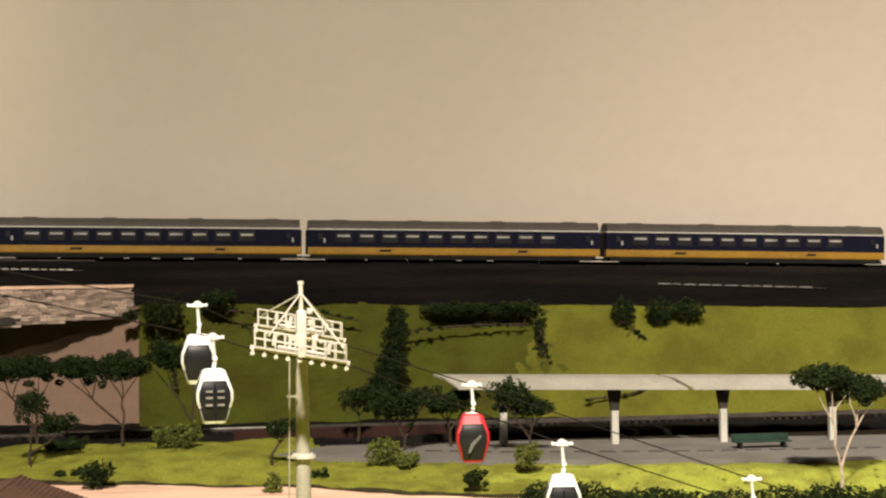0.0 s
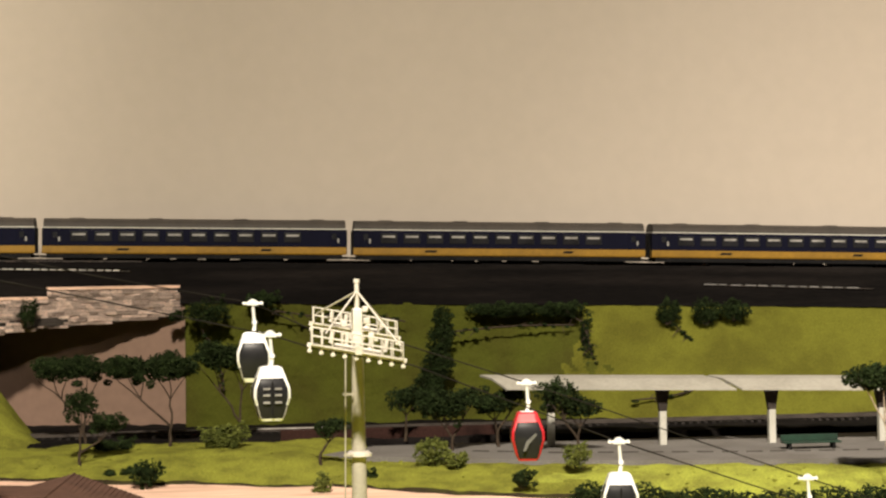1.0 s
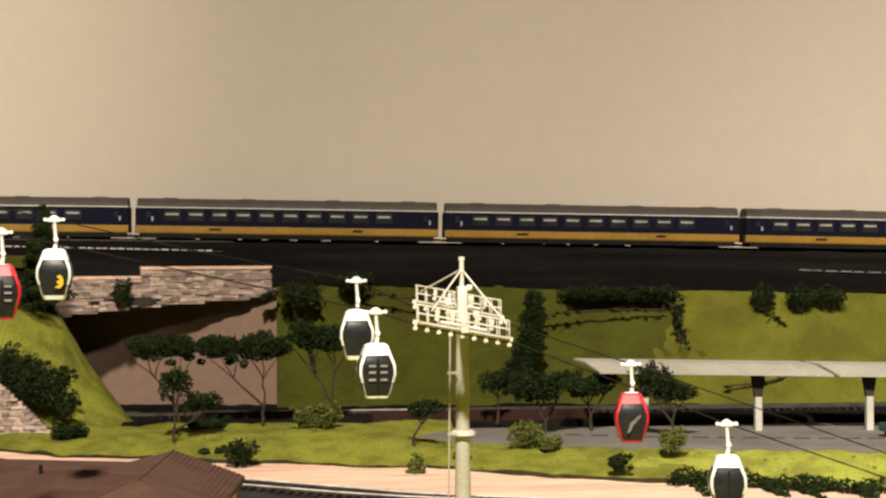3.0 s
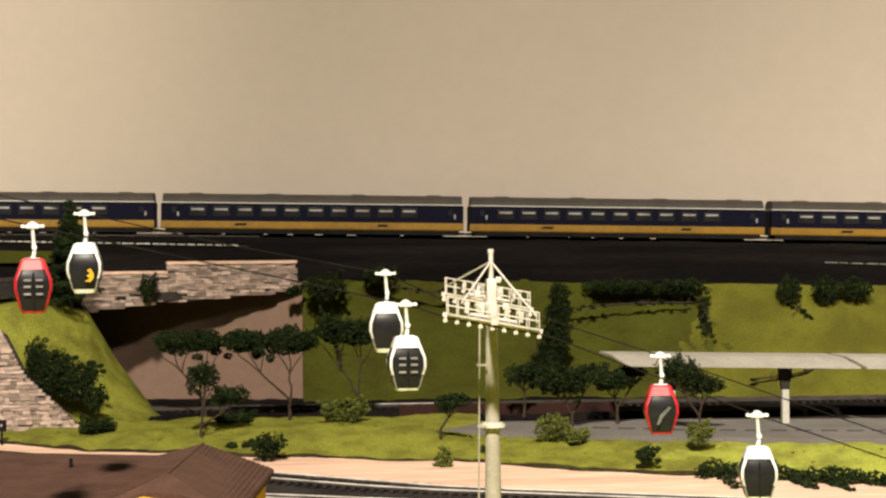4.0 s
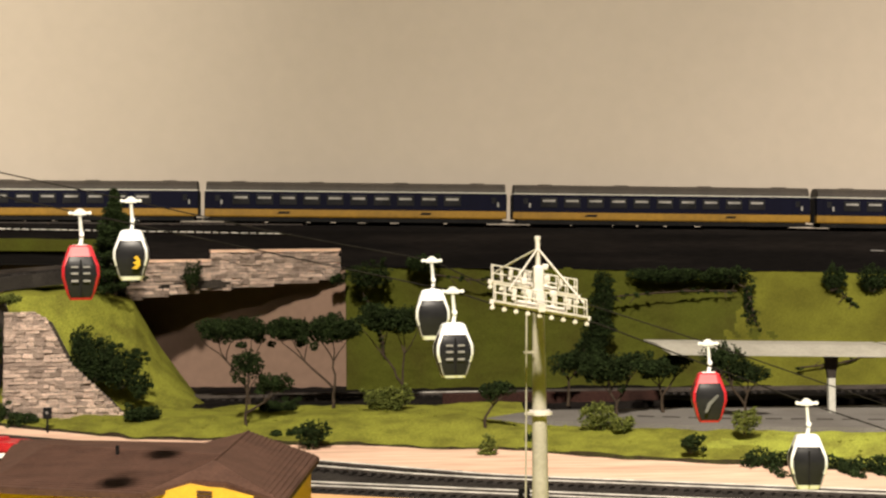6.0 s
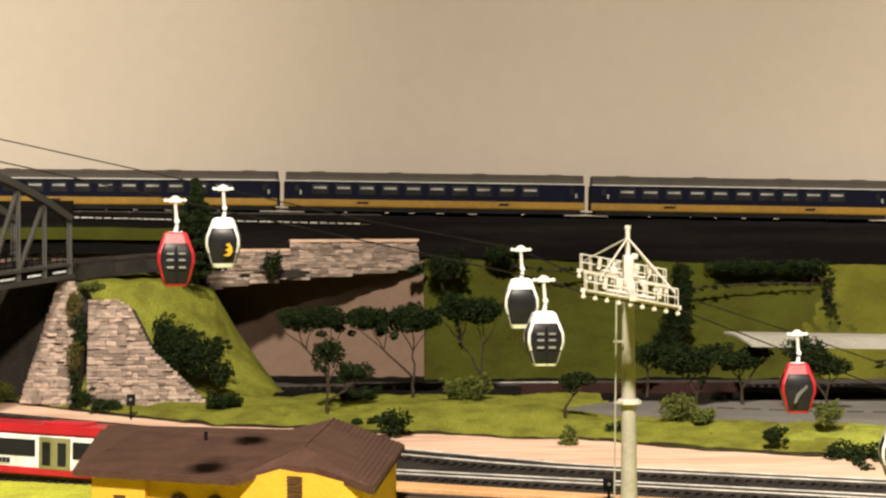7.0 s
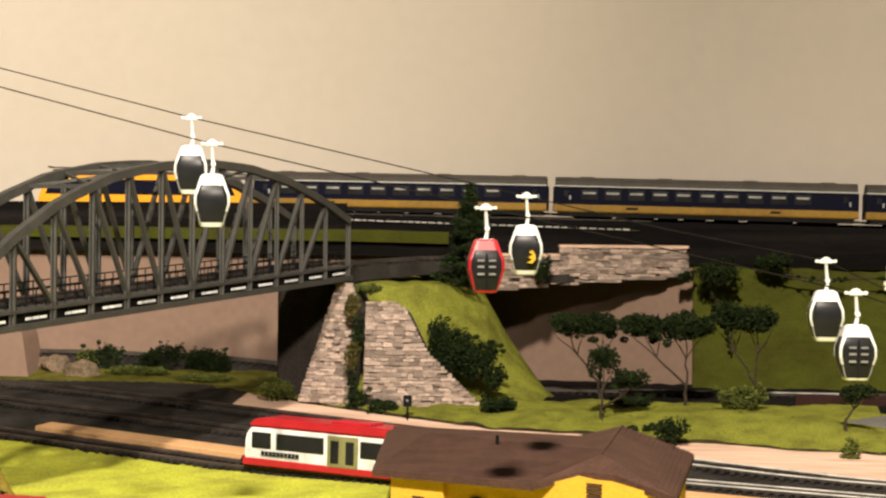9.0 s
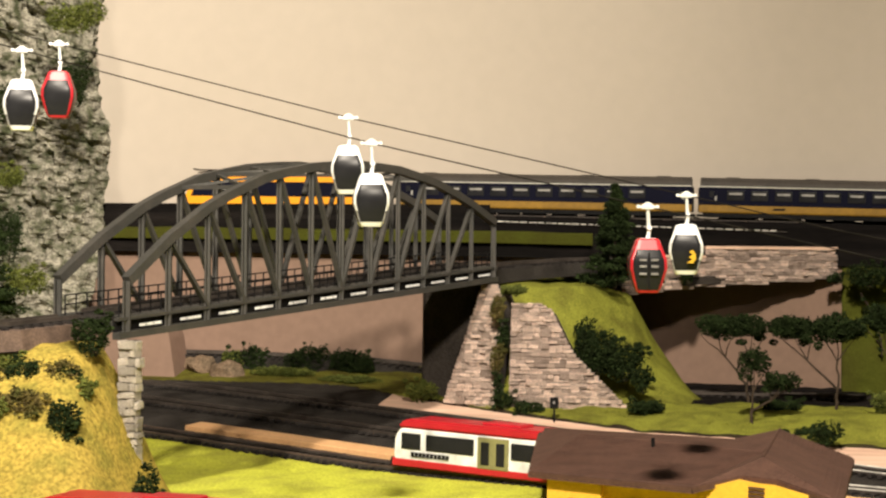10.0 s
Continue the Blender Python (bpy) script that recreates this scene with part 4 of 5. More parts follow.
CURVE = [(-0.443, 1.556, 0.2155), (-0.434, 1.61, 0.2175), (-0.412, 1.665, 0.220), (-0.37, 1.715, 0.223), (-0.31, 1.755, 0.2255), (-0.22, 1.786, 0.228), (-0.12, 1.805, 0.230)]
ribbon("curve_roadbed", "dark curved roadbed from the bridge to the upper line", "roadbed", [(x, y, z - 0.002) for x, y, z in CURVE], 0.020, 0.012, M["ballast"])
line_track("curve_track", "curved model track between bridge and upper line", [(x, y, z - 0.0015) for x, y, z in CURVE])
LEFT = [(-0.605, 1.045, 0.1885), (-0.625, 0.99, 0.186), (-0.66, 0.94, 0.184), (-0.71, 0.905, 0.183), (-0.80, 0.88, 0.183), (-0.95, 0.87, 0.183)]
ribbon("left_roadbed", "brown ballasted roadbed leading onto the bridge", "roadbed", [(x, y, z - 0.001) for x, y, z in LEFT], 0.020, 0.012, M["rust"])
line_track("approach_track", "model track curving onto the steel bridge", [(x, y, z - 0.0005) for x, y, z in LEFT])


def ledge():
    n = 30
    xs4 = [-1.3 + 0.95 * i / n for i in range(n + 1)]
    verts, faces = [], []
    for x in xs4:
        z = lerp(RAIL_Z, x)
        w = 0.003 * noise.noise(Vector((x * 20, 0, 0)))
        verts += [(x, 1.7615, z - 0.012 + w * 0.4), (x, 1.754 + w, z - 0.014 + w * 0.4), (x, 1.756 + w, z - 0.024), (x, 1.7615, z - 0.024)]
    for i in range(n):
        for j in range(4):
            a, b = i * 4 + j, i * 4 + (j + 1) % 4
            faces.append((a, b, b + 4, a + 4))
    tagged(mesh_ob("grass_ledge", verts, faces, M["grass_dark"]), "narrow olive grass ledge below the upper line", "ledge", kind="structure")
    bm = B()
    box(bm, -1.4, -0.455, 1.765, 1.769, 0.254, 0.2785)
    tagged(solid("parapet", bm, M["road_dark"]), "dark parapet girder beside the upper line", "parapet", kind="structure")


ledge()


def stone_mesh(k):
    rnd = random.Random(k)
    bm = B()
    bmesh.ops.create_cube(bm, size=1)
    for v in bm.verts:
        v.co += Vector((rnd.uniform(-0.09, 0.09), rnd.uniform(-0.16, 0.16) if v.co.y < 0 else 0, rnd.uniform(-0.13, 0.13)))
    bmesh.ops.bevel(bm, geom=[e for e in bm.edges], offset=0.09, segments=1, affect="EDGES")
    return bm


def stone_set(mat):
    out = []
    for k in range(9):
        bm = stone_mesh(k)
        me = bpy.data.meshes.new("stone")
        bm.to_mesh(me)
        bm.free()
        me.materials.append(mat)
        out.append(me)
    return out


SLATE, PALE = stone_set(M["stone"]), stone_set(M["pale_stone"])


def masonry(parent, poly, m, meshes, course=0.0034, widths=(0.0042, 0.0108), proud=0.0028, seed=1):
    """Courses of stones over the outline poly of (along, up) in the plane of m (x along, z up, -y outward)."""
    rnd = random.Random(seed)
    z = min(p[1] for p in poly)
    top = max(p[1] for p in poly)
    lo, hi = min(p[0] for p in poly), max(p[0] for p in poly)
    while z < top - 0.0008:
        h = min(course * rnd.uniform(0.72, 1.25), top - z)
        zm = z + h / 2
        cuts = sorted(x0 + (x1 - x0) * (zm - z0) / (z1 - z0) for (x0, z0), (x1, z1) in zip(poly, poly[1:] + poly[:1]) if (z0 > zm) != (z1 > zm))
        for a, b in zip(cuts[::2], cuts[1::2]):
            x = a
            while x < b - 0.001:
                w = rnd.uniform(*widths)
                if x + w > b - 0.003:
                    w = b - x
                ob = new("stone", rnd.choice(meshes))
                ob.parent = parent
                d = proud * rnd.uniform(0.6, 1.8)
                ob.matrix_local = m @ Matrix.LocRotScale((x + w / 2, -d / 2 + 0.001, zm), Euler((0, rnd.uniform(-0.05, 0.05), 0)), (w * 0.97, d, h * 0.92))
                x += w
        z += h


def backing(parent, poly, m, thick, mat):
    bm = prism(B(), poly, 0.0, thick, m)
    part("core", bm, M[mat], parent, "dark earthy stone core")


def abutment():
    t = thing("stone_abutment", "slate stone bridge abutment with ivy between two battered faces", "abutment")
    # front face
    poly = [(0.0, 0.0), (0.106, 0.002), (0.086, 0.022), (0.056, 0.050), (0.036, 0.088), (0.026, 0.094), (0.0, 0.094)]
    m = pose(-0.398, 1.528, 0.094, -9, 0, 0)
    backing(t, poly, m, 0.03, "mortar")
    masonry(t, poly, m, SLATE, seed=3)
    # wing face, turned to the open side
    poly = [(0.0, 0.0), (0.054, -0.003), (0.052, 0.094), (0.048, 0.106), (0.034, 0.110)]
    m = pose(-0.460, 1.548, 0.096, -6, 0, -12)
    backing(t, poly, m, 0.03, "mortar")
    masonry(t, poly, m, SLATE, seed=5)
    # dark block for the abutment's side face, its shade put into the colour
    bm = B()
    box(bm, -0.487, -0.436, 1.585, 1.66, 0.09, 0.204, bevel=0.002)
    tagged(solid("abutment_side", bm, M["dark_post"]), "shaded side face of the abutment as a dark block", "pier")


abutment()


def viaduct():
    t = thing("stone_viaduct", "stone-faced viaduct edge carrying the curved track", "viaduct")
    for (x0, y0), (x1, y1), z0a, z0b, z1, sd in (((-0.315, 1.704), (-0.238, 1.738), 0.191, 0.199, 0.2275, 7), ((-0.238, 1.738), (-0.112, 1.763), 0.199, 0.2075, 0.2365, 8)):
        L = math.hypot(x1 - x0, y1 - y0)
        m = pose(x0, y0, 0, 0, 0, math.degrees(math.atan2(y1 - y0, x1 - x0)))
        poly = [(0, z0a), (L, z0b), (L, z1), (0, z1)]
        backing(t, poly, m, 0.006, "mortar")
        masonry(t, poly, m, SLATE, course=0.0031, widths=(0.0045, 0.0115), seed=sd)
        bm = prism(B(), [(0, z1 - 0.0005), (L, z1 - 0.0005), (L, z1 + 0.0022), (0, z1 + 0.0022)], -0.003, 0.007, m)
        part("coping", bm, M["sand"], t, "pale sandy coping")
    bm = B()
    v = [(-0.33, 1.70, 0.196), (-0.112, 1.779, 0.2085), (-0.112, 1.86, 0.2085), (-0.33, 1.86, 0.196)]
    lo = [bm.verts.new(q) for q in v]
    hi = [bm.verts.new((x, y, z + 0.008)) for x, y, z in v]
    bm.faces.new(lo[::-1])
    bm.faces.new(hi)
    for i in range(4):
        bm.faces.new((lo[i], lo[(i + 1) % 4], hi[(i + 1) % 4], hi[i]))
    part("slab", bm, M["dark_post"], t, "dark concrete slab")


viaduct()


def hill():
    nx, ny = 90, 70
    right = [(-0.42, 0.105), (-0.335, 0.104), (-0.297, 0.095), (-0.272, 0.050), (-0.236, 0.001), (-0.22, -0.01)]
    verts, faces = [], []
    for j in range(ny + 1):
        for i in range(nx + 1):
            x, y = -0.425 + 0.205 * i / nx, 1.50 + 0.26 * j / ny
            front = 1.542
            z = ground_height(x, y) - 0.003 + lerp(right, x + 0.15 * max(0, y - 1.62)) * ease(front - 0.012, front + 0.055 + 0.10 * ease(-0.36, -0.28, x), y)
            z += 0.0025 * noise.noise(Vector((x * 28, y * 28, 7))) + 0.0012 * noise.noise(Vector((x * 80, y * 80, 3)))
            verts.append((x, y, z))
    for j in range(ny):
        for i in range(nx):
            a = j * (nx + 1) + i
            faces.append((a, a + 1, a + nx + 2, a + nx + 1))
    tagged(mesh_ob("grass_hill", verts, faces, M["grass"], smooth=True), "bright green grassy mound beside the abutment", "hill", kind="structure")


hill()


def left_pier():
    t = thing("stone_pier", "pale rough stone pier under the bridge end", "pier")
    w, h = 0.0105, 0.064
    m = pose(-0.5550, 1.004, 0.115, 0, 0, -4)
    poly = [(0, -0.044), (w, -0.044), (w, h), (0, h)]
    bm = B()
    box(bm, 0, w, 0.0, 0.009, -0.045, h, m)
    part("core", bm, M["mortar"], t)
    masonry(t, poly, m, PALE, course=0.0052, widths=(0.005, 0.009), proud=0.002, seed=11)
    m2 = m @ Matrix.Translation((w, 0, 0)) @ Matrix.Rotation(radians(90), 4, "Z")
    masonry(t, [(0, -0.04), (0.009, -0.04), (0.009, h), (0, h)], m2, PALE, course=0.0052, widths=(0.006, 0.011), proud=0.002, seed=12)
    t = thing("retaining_block", "sloping pinkish plaster block under the bridge", "block")
    bm = prism(B(), [(-0.840, 0.085), (-0.762, 0.085), (-0.764, 0.102), (-0.770, 0.142), (-0.778, 0.166), (-0.840, 0.170)], 1.70, 1.745)
    bmesh.ops.bevel(bm, geom=bm.edges[:], offset=0.0015, segments=1, affect="EDGES")
    part("body", bm, M["pink"], t)


left_pier()


def mountain():
    nu, nv = 250, 250
    verts, faces = [], []
    for j in range(nv + 1):
        z = 0.09 + 0.66 * j / nv
        for i in range(nu + 1):
            f = i / nu
            if f < 0.18:
                x, y = -0.950 + 0.106 * f / 0.18, 1.869 - 0.152 * f / 0.18
            else:
                g = (f - 0.18) / 0.82
                x, y = -0.844 - 0.70 * g, 1.717 - 0.19 * math.sin(g * 1.9)
            x += -0.012 + 0.028 * noise.noise(Vector((3, y * 5, z * 9))) - 0.03 * ease(0.42, 0.75, z)
            p = Vector((x, y, z))
            d = 0.035 * noise.noise(p * 9) + 0.026 * abs(noise.noise(p * 22)) + 0.022 * abs(noise.noise(p * 48)) + 0.018 * abs(noise.noise(p * 95)) + 0.011 * noise.noise(p * 170) + 0.006 * noise.noise(p * 320)
            side = ease(0.10, 0.26, f)
            verts.append((x + d * (1 - side) * 0.7, y - d * side - 0.05 * ease(0.28, 0.1, z), z))
    for j in range(nv):
        for i in range(nu):
            a = j * (nu + 1) + i
            faces.append((a, a + nu + 1, a + nu + 2, a + 1))
    tagged(mesh_ob("rock_mountain", verts, faces, M["rock"], smooth=False), "craggy grey-green rock mountain face with a tunnel", "mountain", kind="structure")


mountain()

# ---- station building ----


def station():
    t = thing("station_house", "ochre station house with low brown hipped roof", "house", at=(-0.311, 0.995, 0.068))
    t.rotation_euler = (0, 0, radians(-10))
    ez, rz, wz = 0.0405, 0.0480, 0.0550
    # corner points of the roof: main range with a hipped end, cross wing with a clipped gable
    tip, nook = Vector((0.003, 0.0107, ez)), Vector((0.104, -0.016, ez))
    ridge_end, ridge_in = Vector((-0.006, 0.144, rz)), Vector((0.121, 0.0955, rz))
    back_end, back_in = Vector((-0.066, 0.249, ez)), Vector((0.0885, 0.172, rz - 0.001))
    hip_a, hip_b = Vector((0.1285, -0.004, 0.0466)), Vector((0.1500, -0.0125, 0.0466))
    low_front, low_back = Vector((0.187, -0.042, ez)), Vector((0.166, 0.156, ez))
    peak, peak_back = Vector((0.1368, 0.013, wz)), Vector((0.1185, 0.168, wz))

    def slope(pts, courses=0, along=None):
        """A roof plane with thickness; courses are thin raised tile rows, run between two edges."""
        bm = B()
        lo = [bm.verts.new(q - Vector((0, 0, 0.0022))) for q in pts]
        hi = [bm.verts.new(q) for q in pts]
        bm.faces.new(lo[::-1])
        bm.faces.new(hi)
        for a in range(len(pts)):
            b = (a + 1) % len(pts)
            bm.faces.new((lo[a], lo[b], hi[b], hi[a]))
        bmesh.ops.triangulate(bm, faces=[f for f in bm.faces if len(f.verts) > 4])
        r = part("roof_slope", bm, M["roof_brown"], t)
        if courses:
            a, b, c2, d = along
            for k in range(1, courses):
                f = k / courses
                up = Vector((0, 0, 0.0002))
                bm = beam(B(), a.lerp(d, f) + up, b.lerp(c2, f) + up, 0.0009, 0.0005)
                part("batten", bm, M["roof_brown"], r)

    slope([tip, nook, ridge_in, ridge_end], 22, (tip, nook, ridge_in, ridge_end))
    slope([back_end, tip, ridge_end])
    slope([back_in, back_end, ridge_end, ridge_in])
    slope([nook, hip_a, peak, ridge_in])
    slope([ridge_in, peak, peak_back, back_in])
    slope([hip_a, hip_b, peak])
    slope([low_front, low_back, peak_back, peak, hip_b], 15, (low_front, low_back, peak_back, peak.lerp(hip_b, 0.25)))

    def rod_part(name, a, b, r, mat):
        bm = B()
        rod(bm, a, b, r, n=8)
        part(name, bm, M[mat], t)

    rod_part("ridge_cap", ridge_end, ridge_in, 0.0007, "roof_brown")
    rod_part("ridge_cap", peak, peak_back, 0.0007, "roof_brown")
    # pale rod over part of the ridge paints the roof's highlight line
    rod_part("ridge_cap", ridge_in, ridge_in.lerp(ridge_end, 0.22), 0.0006, "rack")
    rod_part("vent_pipe", (0.052, 0.105, 0.045), (0.052, 0.105, 0.0525), 0.0012, "black")
    for a, b in ((tip, nook), (nook, hip_a), (hip_a, hip_b), (hip_b, low_front), (low_front, low_back), (tip, back_end)):
        bm = B()
        dn = Vector((0, 0, -0.0022))
        beam(bm, a + dn, b + dn, 0.0016, 0.0030)
        part("eaves_board", bm, M["roof_brown"], t)

    def wall(foot, top, name, label):
        """An upright block over a footprint, with its own height at every corner."""
        bm = B()
        lo = [bm.verts.new((x, y, -0.004)) for x, y in foot]
        hi = [bm.verts.new((x, y, z)) for (x, y), z in zip(foot, top)]
        bm.faces.new(lo[::-1])
        bm.faces.new(hi)
        for a in range(len(foot)):
            b = (a + 1) % len(foot)
            bm.faces.new((lo[a], lo[b], hi[b], hi[a]))
        return part(name, bm, M["ochre"], t, label)

    e = ez - 0.0016
    main = wall([(0.044, 0.0085), (0.110, -0.007), (0.135, 0.12), (0.06, 0.14)], [e, e, e + 0.004, e + 0.004], "wall", "ochre plaster wall")
    bay = wall([(0.0131, 0.0127), (0.0474, 0.0039), (0.06, 0.14), (0.0, 0.15)], [e, e, e + 0.004, e + 0.004], "corner_bay", "ochre corner bay")
    gable = wall([(0.106, -0.008), (0.1285, -0.0155), (0.1500, -0.0225), (0.181, -0.032), (0.1625, 0.15), (0.112, 0.16)], [e, 0.0448, 0.0448, e, e, e + 0.003], "gable_wall", "ochre gable wall")

    def along(a, b, f, out=0.0):
        a, b = Vector((*a, 0)), Vector((*b, 0))
        d = (b - a).normalized()
        p = a.lerp(b, f) + Vector((d.y, -d.x, 0)) * out
        m = Matrix.Translation(p) @ Matrix.Rotation(math.atan2(d.y, d.x), 4, "Z")
        return m

    def louvre(m, w, z0, z1, rows, owner):
        bm = B()
        box(bm, -w, w, -0.0006, 0.0012, z0, z1, m)
        lv = part("louvre", bm, M["ochre"], owner)
        for k in range(rows):
            z = z0 + (z1 - z0) * (k + 0.3) / rows
            bm = B()
            box(bm, -w * 0.9, w * 0.9, -0.0014, 0.0, z, z + (z1 - z0) / rows * 0.55, m)
            part("slat", bm, M["roof_brown"], lv)

    louvre(along((0.0131, 0.0127), (0.0474, 0.0039), 0.54), 0.0042, 0.0215, 0.0272, 3, bay)
    louvre(along((0.106, -0.008), (0.181, -0.032), 0.45), 0.0052, 0.0300, 0.0430, 6, gable)

    def window(m, z0, w, h, owner):
        pts = [(-w, z0), (w, z0)] + [(w * math.cos(a), z0 + h + w * math.sin(a)) for a in [math.pi * k / 8 for k in range(9)]]
        wn = part("window", prism(B(), pts, -0.0010, 0.001, m), M["glass_dark"], owner)
        bm = B()
        for (ax, az), (bx, bz) in zip(pts, pts[1:] + pts[:1]):
            if (ax - bx) ** 2 + (az - bz) ** 2 > 1e-9:
                beam(bm, m @ Vector((ax, -0.0012, az)), m @ Vector((bx, -0.0012, bz)), 0.0012, 0.0010)
        beam(bm, m @ Vector((0, -0.0013, z0)), m @ Vector((0, -0.0013, z0 + h + w)), 0.001, 0.0008)
        part("window_frame", bm, M["roof_brown"], wn)

    for f in (0.36, 0.70):
        window(along((0.044, 0.0085), (0.110, -0.007), f), 0.006, 0.0062, 0.0165, main)
    for f in (0.22, 0.72):
        window(along((0.106, -0.008), (0.181, -0.032), f), 0.004, 0.0058, 0.012, gable)


station()

# ---- rail bus ----


def rail_bus(origin, turn, length, label, lettered):
    t = thing("rail_bus", label, "rail bus")
    w, n = 0.0150, length
    prof = [(0.0, 0.004), (n, 0.004), (n, 0.031), (0.004, 0.031), (-0.0012, 0.024), (-0.002, 0.010)]
    bm = prism(B(), prof, -w, w)
    bmesh.ops.bevel(bm, geom=bm.edges[:], offset=0.0014, segments=2, affect="EDGES")
    part("body", bm, M["white"], t, "white painted body")
    bm = prism(B(), [(-0.003, 0.0025), (n + 0.001, 0.0025), (n + 0.001, 0.0078), (-0.003, 0.0085)], -w - 0.0005, w + 0.0005)
    bmesh.ops.bevel(bm, geom=bm.edges[:], offset=0.0008, segments=1, affect="EDGES")
    part("skirt", bm, M["red"], t, "red skirt")
    bm = prism(B(), [(0.0015, 0.0305), (n, 0.0305), (n, 0.0345), (n - 0.004, 0.0375), (0.010, 0.0375), (0.0035, 0.0345)], -w - 0.0004, w + 0.0004)
    bmesh.ops.bevel(bm, geom=bm.edges[:], offset=0.0016, segments=2, affect="EDGES")
    roof = part("roof", bm, M["red"], t, "bright red roof")
    bm = B()
    box(bm, n * 0.55, n * 0.80, -0.009, 0.009, 0.037, 0.0395, bevel=0.0008)
    part("roof_box", bm, M["red"], roof)
    for s in (-1, 1):
        y = s * (w + 0.0002)
        for x0, x1 in ((0.0055, 0.0225), (0.0275, 0.069), (0.1005, n - 0.006)):
            bm = B()
            box(bm, x0, x1, y - 0.0006, y + 0.0006, 0.0155, 0.0272, bevel=0.0004)
            part("window", bm, M["glass_dark"], t)
        bm = B()
        box(bm, 0.0725, 0.0985, y - 0.0008, y + 0.0008, 0.0072, 0.0295, bevel=0.0005)
        door = part("door", bm, M["olive"], t, "olive double door")
        for cx in (0.0790, 0.0920):
            bm = B()
            box(bm, cx - 0.0035, cx + 0.0035, y - 0.0013, y + 0.0013, 0.010, 0.0262, bevel=0.0004)
            part("door_window", bm, M["glass_dark"], door)
    if lettered:
        bm = B()
        box(bm, 0.0140, 0.0490, -w - 0.0005, -w - 0.0001, 0.0098, 0.0142)
        k = part("maker_strip", bm, M["white"], t)
        for q in range(10):
            bm = B()
            box(bm, 0.0145 + 0.0034 * q, 0.0173 + 0.0034 * q, -w - 0.0009, -w - 0.0004, 0.0103, 0.0138)
            part("bar", bm, M["black"], k)
    bm = B()
    box(bm, -0.0016, 0.0004, -0.0115, 0.0115, 0.0150, 0.0265, bevel=0.0004)
    part("windscreen", bm, M["glass_dark"], t)
    for y in (-0.006, 0.006):
        bm = B()
        rod(bm, (-0.0025, y, 0.0055), (-0.0085, y, 0.0055), 0.0011, n=8)
        rod(bm, (-0.0080, y, 0.0055), (-0.0092, y, 0.0055), 0.0024, n=12)
        part("buffer", bm, M["black"], t)
    for cx in (0.026, n - 0.026):
        bogie(t, cx)
    t.matrix_basis = origin @ Matrix.Rotation(radians(turn), 4, "Z")
    return t


def place_bus():
    u = -0.921
    x, y = on_track(0.987, u)
    rail_bus(pose(x, y, ground_height(x, y) + 0.0035, 0, 0.9, 0), math.degrees(math.atan2(AY, AX)), 0.130, "white rail bus with red roof and skirt on the track", True)
    rail_bus(pose(-0.540, 0.862, 0.0705), -8, 0.112, "red-roofed rail bus standing before the hill", False)


place_bus()

# ---- platform canopy ----


